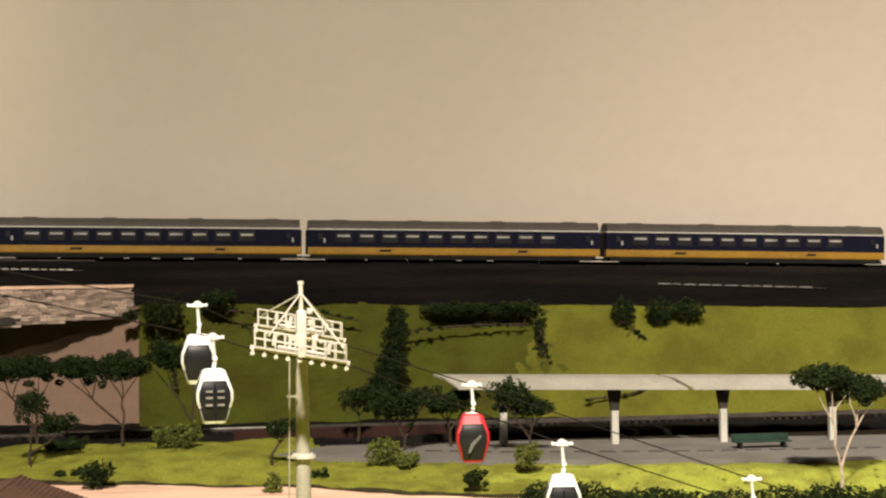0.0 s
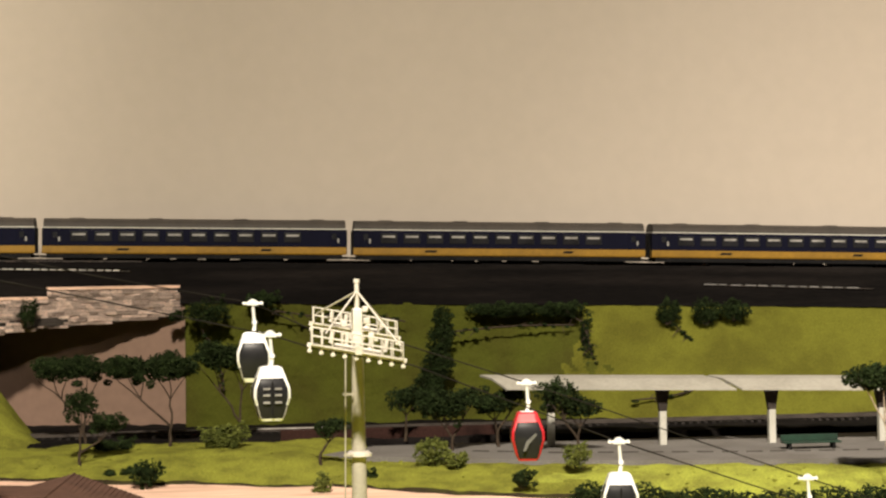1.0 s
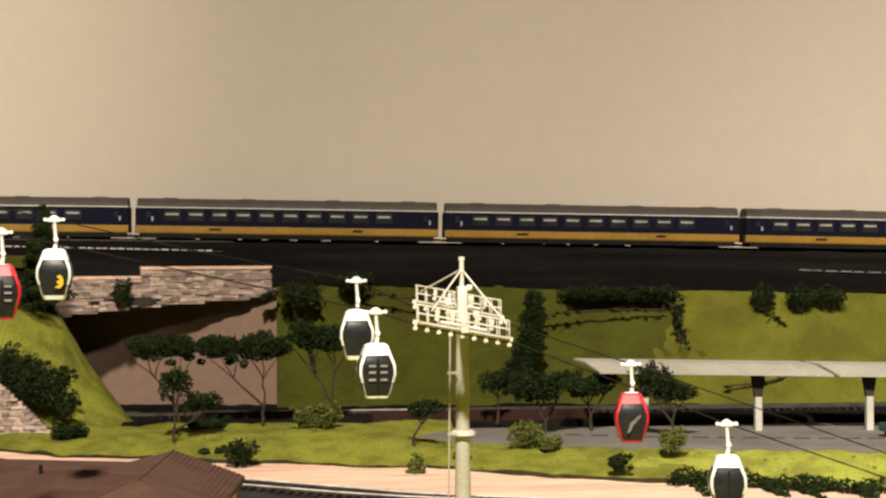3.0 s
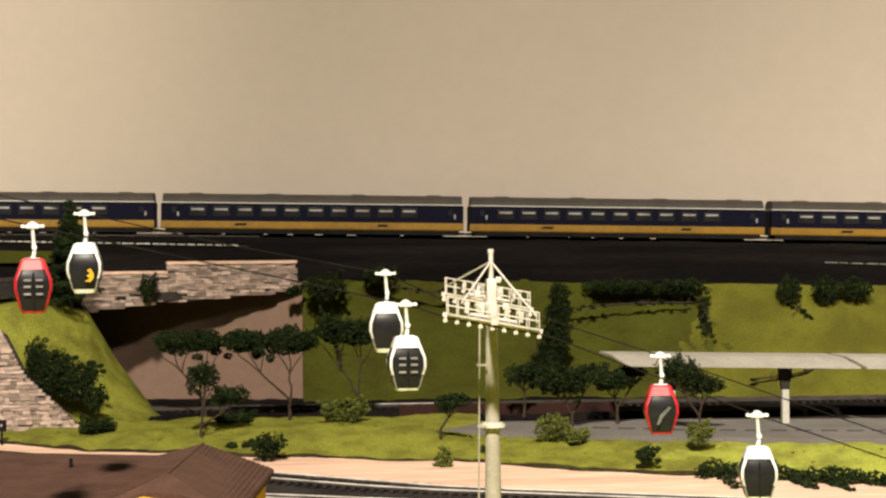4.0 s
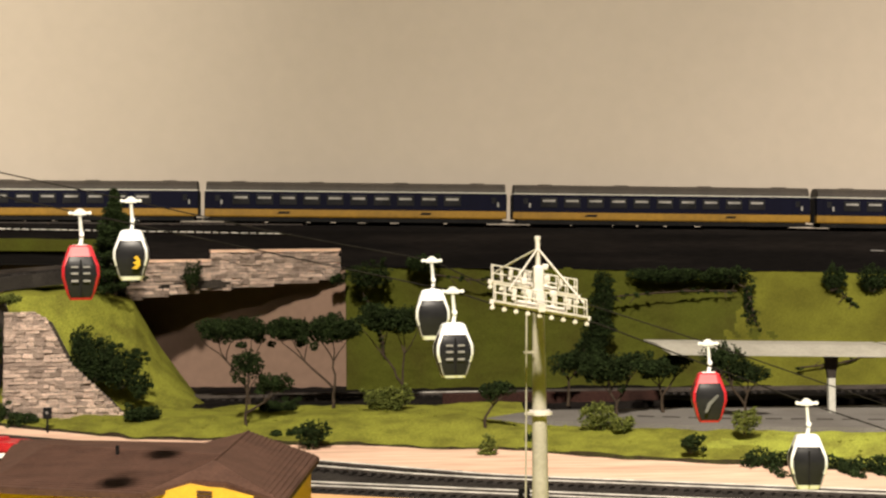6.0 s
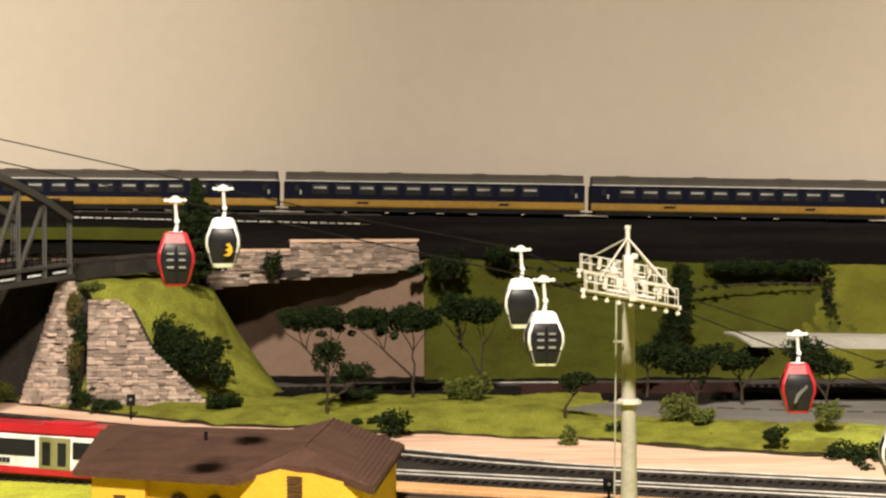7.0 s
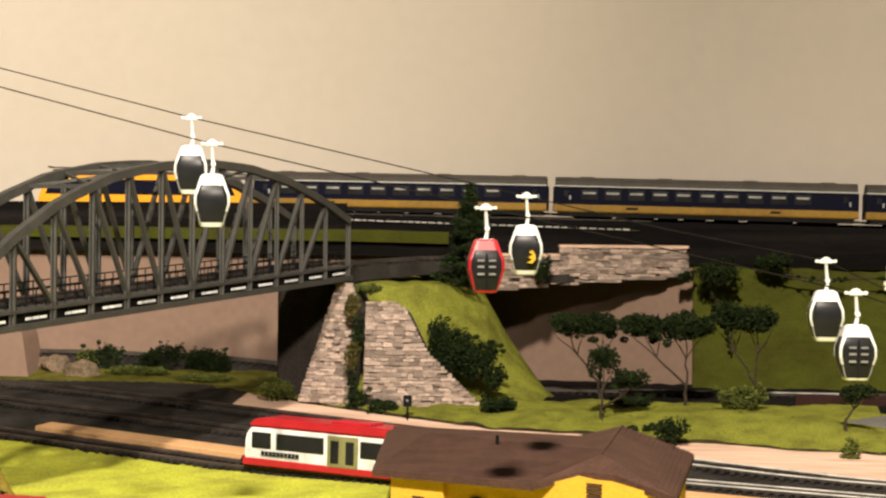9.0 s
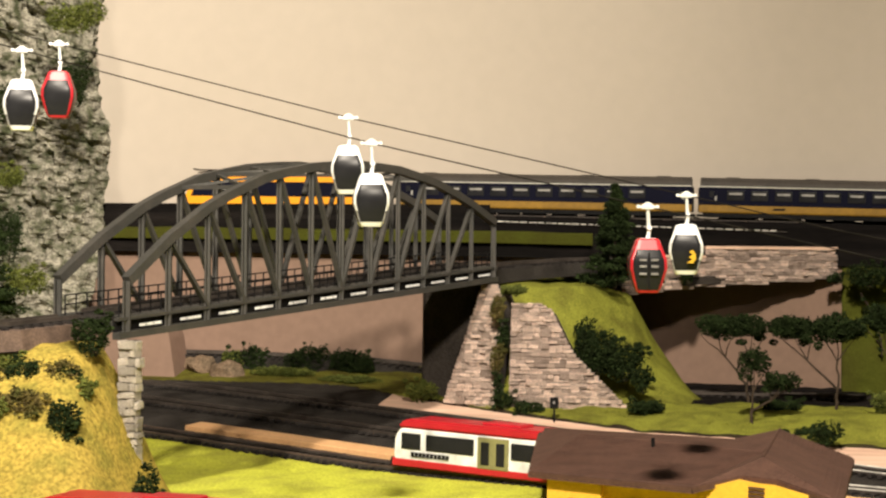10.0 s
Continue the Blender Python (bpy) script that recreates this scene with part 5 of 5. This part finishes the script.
def canopy():
    bm = B()
    pts = PLATFORM + [(1.2, 1.56), (0.06, 1.56)]
    lo = [bm.verts.new((x, y, 0.070)) for x, y in pts]
    hi = [bm.verts.new((x, y, 0.0945)) for x, y in pts]
    bm.faces.new(lo[::-1])
    bm.faces.new(hi)
    for i in range(len(pts)):
        bm.faces.new((lo[i], lo[(i + 1) % len(pts)], hi[(i + 1) % len(pts)], hi[i]))
    tagged(solid("platform", bm, M["asphalt"]), "grey asphalt station platform", "platform", kind="structure")
    line = thing("platform_line", "broken dark line along the platform edge", "line")
    for a in range(34):
        x = 0.14 + 0.02 * a
        y = lerp(PLATFORM, x) + 0.065
        bm = beam(B(), (x, y, 0.0947), (x + 0.013, lerp(PLATFORM, x + 0.013) + 0.065, 0.0947), 0.0026, 0.0008)
        part("dash", bm, M["dark_post"], line)
    t = thing("platform_canopy", "long pale grey platform canopy on slim posts", "canopy")
    xs5 = [0.163, 0.361, 0.366, 0.62, 0.625, 0.88]

    def yc(x):
        return 1.53 - 0.10 * (x - 0.15)

    for a, b in ((0, 1), (2, 3), (4, 5)):
        x0, x1 = xs5[a], xs5[b]
        bm = B()
        v = []
        for x in (x0, x1):
            z = 0.1535 - 0.018 * (x - 0.15)
            v.append([bm.verts.new((x + dx, yc(x) + dy, z + dz)) for dx, dy, dz in ((0.008, -0.030, -0.0080), (0.008, -0.030, -0.0066), (0.0, 0.0, 0.0006), (-0.006, 0.030, 0.0022), (-0.006, 0.030, 0.0004), (0.0, 0.0, -0.0012))])
        for i in range(6):
            j = (i + 1) % 6
            bm.faces.new((v[0][i], v[0][j], v[1][j], v[1][i]))
        bm.faces.new(v[0])
        bm.faces.new(v[1][::-1])
        part("roof_panel", bm, M["canopy"], t, "pale grey roof panel")
    for x in (0.212, 0.309, 0.404, 0.500, 0.597, 0.694):
        y, z = yc(x) - 0.012, 0.1505 - 0.018 * (x - 0.15)
        bm = B()
        box(bm, x - 0.0030, x + 0.0030, y - 0.003, y + 0.003, 0.0940, 0.1235, bevel=0.0005)
        p = part("post", bm, M["trim_grey"], t, "pale concrete post")
        # bracket colour is darkened for the shade under the canopy roof
        bm = prism(B(), [(x - 0.0032, 0.1235), (x + 0.0032, 0.1235), (x + 0.0068, z), (x - 0.0068, z)], y - 0.0025, y + 0.0025)
        part("bracket", bm, M["dark_post"], p, "flared bracket with canopy shade in its colour")
    t = thing("platform_bench", "dark green bench on the platform", "bench")
    bm = B()
    box(bm, 0.394, 0.444, 1.428, 1.438, 0.0995, 0.1010, bevel=0.0004)
    part("seat", bm, M["bench_green"], t)
    bm = B()
    box(bm, 0.394, 0.444, 1.4375, 1.439, 0.1010, 0.1062, bevel=0.0004)
    part("backrest", bm, M["bench_green"], t)
    for x in (0.400, 0.438):
        bm = B()
        box(bm, x - 0.001, x + 0.001, 1.429, 1.438, 0.0944, 0.0996)
        part("leg", bm, M["black"], t)
    bm = B()
    box(bm, -0.02, 0.18, 1.588, 1.593, 0.094, 0.108, bevel=0.0008)
    tagged(solid("kerb", bm, M["kerb_red"]), "dark reddish kerb beside the siding", "kerb", kind="structure")


canopy()


def rear_line():
    pts = [(-1.3, 1.755, 0.1225), (-0.9, 1.755, 0.1220), (-0.7, 1.755, 0.1210), (-0.58, 1.755, 0.1175), (-0.50, 1.755, 0.111), (-0.42, 1.755, 0.104)]
    ribbon("rear_roadbed", "dark narrow roadbed at the foot of the backdrop panel", "roadbed", pts, 0.013, 0.016, M["ballast"])
    line_track("rear_track", "dark model track at the foot of the backdrop panel", [(x, y, z + 0.0004) for x, y, z in pts])


rear_line()
# ---- trees and bushes ----
TUFT_V = np.array([(1, 0, 0), (-1, 0, 0), (0, 1, 0), (0, -1, 0), (0, 0, 1), (0, 0, -1)], float)
TUFT_F = ((0, 2, 4), (2, 1, 4), (1, 3, 4), (3, 0, 4), (2, 0, 5), (1, 2, 5), (3, 1, 5), (0, 3, 5))


def spin(rnd):
    """A random turn."""
    return np.array(Euler((rnd.uniform(0, 6.3), rnd.uniform(0, 6.3), rnd.uniform(0, 6.3))).to_matrix())


def clumps(name, blobs, mat, parent, rnd, grain=0.0020, dense=1.0):
    """A crown of many small ragged tufts spread through flattened balls (centre, half widths)."""
    verts, faces = [], []
    for c, r in blobs:
        n = int(dense * 26 * (r[0] * r[1] * r[2]) ** (2 / 3) / (grain ** 2) / 9) + 14
        for _ in range(n):
            while True:
                p = np.array([rnd.uniform(-1, 1) for _ in range(3)])
                q = np.dot(p, p)
                if q < 1:
                    break
            p = p / max(0.05, q ** 0.5) * (q ** 0.5) ** 0.45
            wob = 1 + 0.48 * noise.noise(Vector((c[0] * 40 + p[0] * 2.1, c[1] * 40 + p[1] * 2.1, p[2] * 2.1)))
            at = np.array(c) + p * np.array(r) * wob
            s = grain * rnd.uniform(0.55, 1.5)
            k = len(verts)
            jit = np.array([[rnd.uniform(0.45, 1.35)] for _ in range(6)])
            sq = np.array([rnd.uniform(0.7, 1.4), rnd.uniform(0.7, 1.4), rnd.uniform(0.5, 1.0)])
            verts += ((TUFT_V @ spin(rnd)) * jit * s * sq + at).tolist()
            faces += [(a + k, b + k, d + k) for a, b, d in TUFT_F]
    return mesh_ob(name, verts, faces, mat, parent)


def limb(bm, a, b, r0, r1, rnd, n=4):
    a, b = Vector(a), Vector(b)
    last, lr = a, r0
    for i in range(1, n + 1):
        f = i / n
        p = a.lerp(b, f) + Vector((rnd.uniform(-1, 1), rnd.uniform(-1, 1), 0)) * (b - a).length * 0.05 * (1 if i < n else 0)
        r = r0 + (r1 - r0) * f
        rod(bm, last, p, lr, r, n=6)
        last, lr = p, r


def tree(base, crowns, label, leaf="leaf", bark="bark", flat=False, seed=0):
    rnd = random.Random(seed)
    x, y = base[0], base[1]
    z = min(base[2], ground_height(x, y) + 0.004) - 0.003
    t = thing("tree", label, "tree", at=(x, y, z))
    bm = B()
    low = min(c[2] - c[4] for c in crowns) - z
    fork = Vector((rnd.uniform(-0.002, 0.002), 0, low * (0.32 if flat else 0.5)))
    limb(bm, (0, 0, 0), fork, 0.0016, 0.0012, rnd, 3)
    for cx, cy, cz, hw, hh in crowns:
        for f in ((-0.5, 0.5) if flat and len(crowns) == 1 else (0.0,)):
            knee = fork.lerp(Vector((cx - x + f * hw, rnd.uniform(-0.2, 0.2) * hw, cz - z - hh)), 0.62)
            knee.x += 0.12 * (knee.x - fork.x)
            limb(bm, fork, knee, 0.0011, 0.0008, rnd, 4)
            for k in range(3):
                tip = Vector((cx - x + f * hw + (k - 1) * hw * (0.42 if f else 0.66), rnd.uniform(-0.5, 0.5) * hw, cz - z - hh * rnd.uniform(0.1, 0.5)))
                limb(bm, knee, tip, 0.0007, 0.0003, rnd, 3)
    part("trunk", bm, M[bark], t, "slim forked trunk")
    blobs = []
    for cx, cy, cz, hw, hh in crowns:
        m = 7 if flat else 5
        for k in range(m):
            f = (k + 0.5) / m * 2 - 1
            s = 0.42 if flat else 0.55
            blobs.append(((cx - x + f * hw * 0.72, rnd.uniform(-0.4, 0.4) * hw, cz - z + rnd.uniform(-0.25, 0.35) * hh), (hw * s * rnd.uniform(0.8, 1.2), hw * s, hh * rnd.uniform(0.6, 0.9))))
        for k in range(5):
            blobs.append(((cx - x + rnd.uniform(-1, 1) * hw * 0.95, rnd.uniform(-0.5, 0.5) * hw, cz - z + rnd.uniform(-1.1, 0.9) * hh), (hw * 0.16, hw * 0.16, hh * 0.26)))
    clumps("crown", blobs, M[leaf], t, rnd, grain=0.0010, dense=2.2 if flat else 1.3)
    return t


PINE = "dark green umbrella pine with flat crown and forked trunk"
OAK = "small dark green foam tree with loose crown"
tree((-0.193, 1.60, 0.1), [(-0.206, 1.60, 0.165, 0.0315, 0.0112)], PINE, flat=True, seed=1)
tree((-0.118, 1.566, 0.1), [(-0.154, 1.566, 0.167, 0.0215, 0.0115), (-0.117, 1.566, 0.168, 0.0240, 0.0135)], PINE, flat=True, seed=2)
tree((-0.055, 1.575, 0.1), [(-0.067, 1.575, 0.175, 0.0278, 0.0140)], OAK, flat=True, seed=3)
tree((-0.187, 1.47, 0.092), [(-0.186, 1.47, 0.143, 0.0122, 0.0131), (-0.165, 1.47, 0.127, 0.014, 0.0084)], OAK, seed=4)
tree((0.090, 1.565, 0.1), [(0.091, 1.565, 0.137, 0.016, 0.0113)], OAK, seed=5)
tree((0.123, 1.50, 0.1), [(0.116, 1.50, 0.133, 0.0215, 0.0143), (0.137, 1.50, 0.14, 0.0119, 0.0086)], OAK, seed=6)
tree((0.167, 1.52, 0.1), [(0.163, 1.52, 0.135, 0.0193, 0.0121), (0.182, 1.52, 0.14, 0.0097, 0.0058)], OAK, seed=7)
tree((0.226, 1.46, 0.1), [(0.209, 1.46, 0.144, 0.0176, 0.013), (0.228, 1.46, 0.131, 0.0158, 0.0102)], OAK, seed=8)
tree((0.425, 1.265, 0.084), [(0.415, 1.27, 0.164, 0.0234, 0.0105), (0.442, 1.27, 0.155, 0.0202, 0.0105)], "dark green umbrella pine with pale forked trunk", bark="pale_bark", flat=True, seed=9)
tree((-0.131, 1.40, 0.08), [(-0.131, 1.40, 0.094, 0.0115, 0.010)], "low dark green shrub tree on the sandy slope", seed=10)


tree((0.007, 1.43, 0.09), [(0.0165, 1.43, 0.124, 0.0125, 0.0075)], "thin leaning dark shrub tree beside the platform", seed=12)


def fir(x, y, z, h, r, label, seed):
    rnd = random.Random(seed)
    t = thing("fir_tree", label, "tree", at=(x, y, z))
    bm = B()
    rod(bm, (0, 0, 0), (0, 0, h * 0.9), 0.0018, 0.0005, n=7)
    part("trunk", bm, M["bark"], t)
    blobs = []
    for k in range(80):
        f = (k / 80) ** 0.85
        w = r * (1 - f) * rnd.uniform(0.55, 1.0) + 0.001
        a = rnd.uniform(0, 6.28)
        blobs.append(((math.cos(a) * w * 0.7, math.sin(a) * w * 0.7, h * (0.06 + 0.94 * f)), (0.0028 + w * 0.35, 0.0028 + w * 0.35, 0.0036)))
    clumps("crown", blobs, M["leaf"], t, rnd, grain=0.0011)


fir(-0.316, 1.635, 0.198, 0.096, 0.035, "dark green slender fir tree on the mound", 21)
fir(-0.835, 1.42, 0.17, 0.125, 0.032, "dark green fir tree at the rock foot", 22)


def bush(kind, x, y, z, w, h, seed):
    rnd = random.Random(seed)
    label = {"light": "light olive green foam bush", "dark": "dark green foam bush", "olive": "olive brown foam shrub"}[kind]
    t = thing("bush", label + {0: " on the grass", 1: " with ragged outline", 2: " growing in clumps"}[0 if w > 0.012 else 1 if h > 0.012 else 2], "bush")
    t.location = (x, y, z - h)
    blobs = []
    m = max(4, int(w / max(h, 0.004) * 3))
    for k in range(m):
        f = (k + 0.5) / m * 2 - 1
        blobs.append(((f * w * 0.7, rnd.uniform(-0.3, 0.3) * min(w, 0.02), h + rnd.uniform(-0.35, 0.3) * h), (max(0.3 * w, w / m) * rnd.uniform(0.7, 1.2), min(w, 0.016) * 0.5, h * rnd.uniform(0.5, 0.8))))
    blobs.append(((0, 0, h * 0.4), (w * 0.6, min(w, 0.014) * 0.5, h * 0.5)))
    blobs.append(((0, 0, h * 0.95), (w * 0.82, min(w, 0.016) * 0.5, h * 0.72)))
    for k in range(6):
        blobs.append(((rnd.uniform(-1, 1) * w, rnd.uniform(-0.3, 0.3) * min(w, 0.02), h + rnd.uniform(-0.9, 1.0) * h), (0.0024, 0.0024, 0.002)))
    clumps("foliage", blobs, M[{"dark": "leaf", "light": "leaf_light", "olive": "ivy"}[kind]], t, rnd, grain=0.00088, dense=2.0 if w > 0.0225 and h > 0.016 else 1.0)
    bm = B()
    for k in range(3):
        limb(bm, (rnd.uniform(-0.3, 0.3) * w, 0, -0.002), (rnd.uniform(-0.5, 0.5) * w, 0, h), 0.0007, 0.0003, rnd, 2)
    part("stem", bm, M["bark"], t)


# row -.563 .942 is an added dark bush standing in for a cabin's shadow
BUSHES = """light -.069 1.530 .110 .0234 .0117
light .097 1.420 .104 .0172 .0120
light .115 1.400 .098 .0111 .0071
light .204 1.360 .104 .0121 .0104
dark -.163 1.520 .104 .0203 .0068
dark -.146 1.440 .090 .0092 .0046
dark -.162 1.440 .090 .0046 .0037
dark -.322 1.548 .150 .0235 .0230
dark -.300 1.546 .140 .0240 .0180
dark -.283 1.540 .124 .0110 .0120
dark -.277 1.500 .103 .0167 .0070
dark -.335 1.552 .164 .0109 .0129
dark .147 1.740 .204 .0110 .0130
dark .143 1.732 .182 .0150 .0160
dark .138 1.726 .160 .0185 .0180
dark .129 1.720 .140 .0170 .0130
dark .211 1.748 .210 .0416 .0075
dark .266 1.748 .209 .0277 .0075
dark .292 1.745 .185 .0060 .0222
dark .293 1.742 .157 .0060 .0100
dark .379 1.745 .207 .0144 .0133
dark .418 1.745 .205 .0194 .0133
dark .447 1.745 .205 .0178 .0100
dark -.084 1.735 .216 .0249 .0144
dark -.031 1.742 .224 .0194 .0078
dark -.114 1.742 .210 .0089 .0055
dark -.253 1.715 .217 .0097 .0141
dark .156 1.330 .090 .0102 .0068
light .005 1.370 .084 .0080 .0125
dark .043 1.400 .086 .0089 .0062
light -.481 1.555 .108 .0169 .0099
dark -.377 1.510 .098 .0144 .0080
olive -.409 1.533 .182 .0075 .0125
dark -.403 1.530 .160 .0065 .0125
olive -.408 1.528 .140 .0075 .0140
light -.398 1.552 .199 .0130 .0045
dark -.407 1.524 .113 .0045 .0170
dark -.400 1.520 .104 .0100 .0090
dark -.700 1.745 .117 .0290 .0185
light -.715 1.742 .118 .0140 .0120
dark -.640 1.745 .117 .0320 .0185
light -.665 1.738 .105 .0160 .0090
dark -.590 1.742 .117 .0300 .0185
light -.657 1.720 .108 .0328 .0055
light -.582 1.700 .104 .0324 .0043
dark -.500 .905 .098 .0095 .0240
dark -.566 .990 .184 .0135 .0125
olive -.588 .975 .160 .0223 .0110
olive -.620 .965 .156 .0157 .0110
dark -.600 .968 .163 .0120 .0075
light -.612 .972 .166 .0130 .0060
dark -.575 .972 .158 .0100 .0080
light -.562 .968 .152 .0070 .0070
olive -.640 .940 .152 .0180 .0120
light -.612 .938 .143 .0170 .0110
olive -.588 .948 .146 .0150 .0110
dark -.650 .935 .140 .0140 .0075
olive -.605 .952 .146 .0120 .0060
dark -.625 .955 .150 .0110 .0070
dark -.563 .942 .137 .0120 .0150
light -.731 1.250 .150 .0119 .0159
light -.828 1.590 .452 .0345 .0148
dark -.882 1.560 .370 .0201 .0201
dark -.832 1.600 .393 .0204 .0254
light -.880 1.560 .300 .0180 .0120
light -.838 1.500 .205 .0250 .0150
dark -.855 1.505 .245 .0180 .0250"""
for i, row in enumerate(BUSHES.split("\n")):
    k, *v = row.split()
    bush(k, *(float(q) for q in v), 100 + i)


def ivy(x0, x1, seed):
    """Dark ivy creeping along the grass edge, with trails hanging down the sandy slope."""
    rnd = random.Random(seed)
    t = thing("ivy", "dark green ivy hanging over the grass edge onto the sand", "ivy", group="ivy on the sandy slope")
    blobs, trails = [], []
    x = x0
    while x < x1:
        y = lerp(EDGE, x) + rnd.uniform(-0.008, 0.010)
        h = rnd.uniform(0.0035, 0.0075)
        blobs.append(((x, y, ground_height(x, y) + h * 0.9), (rnd.uniform(0.006, 0.012), 0.007, h)))
        if rnd.random() < 0.55:
            reach = rnd.uniform(0.012, 0.040)
            bx = x + rnd.uniform(-0.006, 0.006)
            for k in range(7):
                yy = lerp(EDGE, x) - reach * k / 6
                xx = bx + rnd.uniform(-0.004, 0.004)
                r = rnd.uniform(0.0016, 0.0042) * (1.1 - 0.08 * k)
                trails.append(((xx, yy, ground_height(xx, yy) + r * 0.6), (r * 1.3, r * 1.4, r)))
        x += rnd.uniform(0.006, 0.011)
    clumps("foliage", blobs, M["leaf"], t, rnd, grain=0.0010, dense=1.1)
    clumps("trails", trails, M["leaf"], t, rnd, grain=0.0009, dense=1.0)["label"] = "thin hanging trails"


ivy(0.196, 0.345, 51)
ivy(0.365, 0.47, 52)


def boulders():
    for i, (x, y, z, r) in enumerate(((-0.745, 1.735, 0.110, 0.016), (-0.715, 1.720, 0.104, 0.018), (-0.762, 1.745, 0.112, 0.012))):
        bm = B()
        bmesh.ops.create_icosphere(bm, subdivisions=3, radius=r)
        for v in bm.verts:
            v.co *= 1 + 0.35 * noise.noise(v.co * 90 + Vector((i * 7, 0, 0)))
            v.co.z *= 0.75
        ob = solid("boulder", bm, M["boulder"])
        ob.location = (x, y, z)
        tagged(ob, "brown rough boulder under the bridge", "rock", group="boulders")


boulders()


def signals():
    for x, y, h, lab in ((-0.352, 1.482, 0.021, "small black dwarf signal beside the track"), (0.008, 1.105, 0.018, "small black point lantern beside the track")):
        z = ground_height(x, y)
        t = thing("track_signal", lab, "signal", at=(x, y, z))
        bm = B()
        rod(bm, (0, 0, -0.001), (0, 0, h * 0.6), 0.0009, n=8)
        part("post", bm, M["black"], t)
        bm = B()
        box(bm, -0.0035, 0.0035, -0.002, 0.002, h * 0.55, h, bevel=0.0005)
        hd = part("head", bm, M["black"], t)
        bm = B()
        rod(bm, (0, -0.0021, h * 0.8), (0, -0.0027, h * 0.8), 0.0011, n=10)
        part("lamp", bm, M["pale"], hd)


signals()


def flock():
    """Loose tufts and scatter over the grass."""
    rnd = random.Random(77)
    blobs = []
    while len(blobs) < 320:
        x, y = rnd.uniform(-0.32, 0.55), rnd.uniform(1.25, 1.585)
        e = lerp(EDGE, x)
        front = lerp(PLATFORM, x)
        if y < e + 0.002 or (x > 0.0 and y > front):
            continue
        s = rnd.uniform(0.0008, 0.0022)
        blobs.append(((x, y, ground_height(x, y) + s * 0.3), (s, s, s * 0.7)))
    ob = clumps("grass_tufts", blobs, M["grass"], None, rnd, grain=0.0009, dense=0.02)
    tagged(ob, "loose olive tufts scattered over the grass", "grass", kind="stuff")


flock()


def creeper(points, seed):
    """A thin bare branch trailing over the bank."""
    rnd = random.Random(seed)
    bm = B()
    p = [Vector(q) for q in points]
    for a, b in zip(p, p[1:]):
        limb(bm, a, b, 0.0009, 0.0008, rnd, 4)
        for k in range(3):
            c = a.lerp(b, rnd.random())
            limb(bm, c, c + Vector((rnd.uniform(-0.008, 0.008), -0.001, rnd.uniform(-0.009, 0.006))), 0.0006, 0.0003, rnd, 2)
    t = thing("creeper", "thin dark creeper branch trailing over the grass bank", "branch", group="creepers on the bank")
    tagged(part("branch", bm, M["bark"], t), kind="stuff")
    blobs = []
    for a, b in zip(p, p[1:]):
        for k in range(5):
            c = a.lerp(b, rnd.random())
            blobs.append(((c.x, c.y - 0.001, c.z + rnd.uniform(-0.002, 0.002)), (0.0022, 0.0015, 0.0014)))
    clumps("leaves", blobs, M["leaf"], t, rnd, grain=0.0009)


creeper([(0.145, 1.742, 0.187), (0.179, 1.742, 0.190), (0.225, 1.743, 0.193), (0.280, 1.743, 0.1925)], 31)
creeper([(0.277, 1.744, 0.203), (0.290, 1.743, 0.194), (0.294, 1.741, 0.178), (0.302, 1.738, 0.150)], 32)
creeper([(0.33, 1.706, 0.118), (0.37, 1.705, 0.122), (0.42, 1.712, 0.133), (0.47, 1.714, 0.137)], 33)
creeper([(0.375, 1.744, 0.197), (0.392, 1.743, 0.183), (0.402, 1.742, 0.172)], 34)
creeper([(-0.02, 1.742, 0.212), (0.02, 1.742, 0.206), (0.07, 1.742, 0.209), (0.11, 1.743, 0.199)], 35)
creeper([(-0.09, 1.740, 0.195), (-0.075, 1.738, 0.165), (-0.07, 1.736, 0.135)], 36)
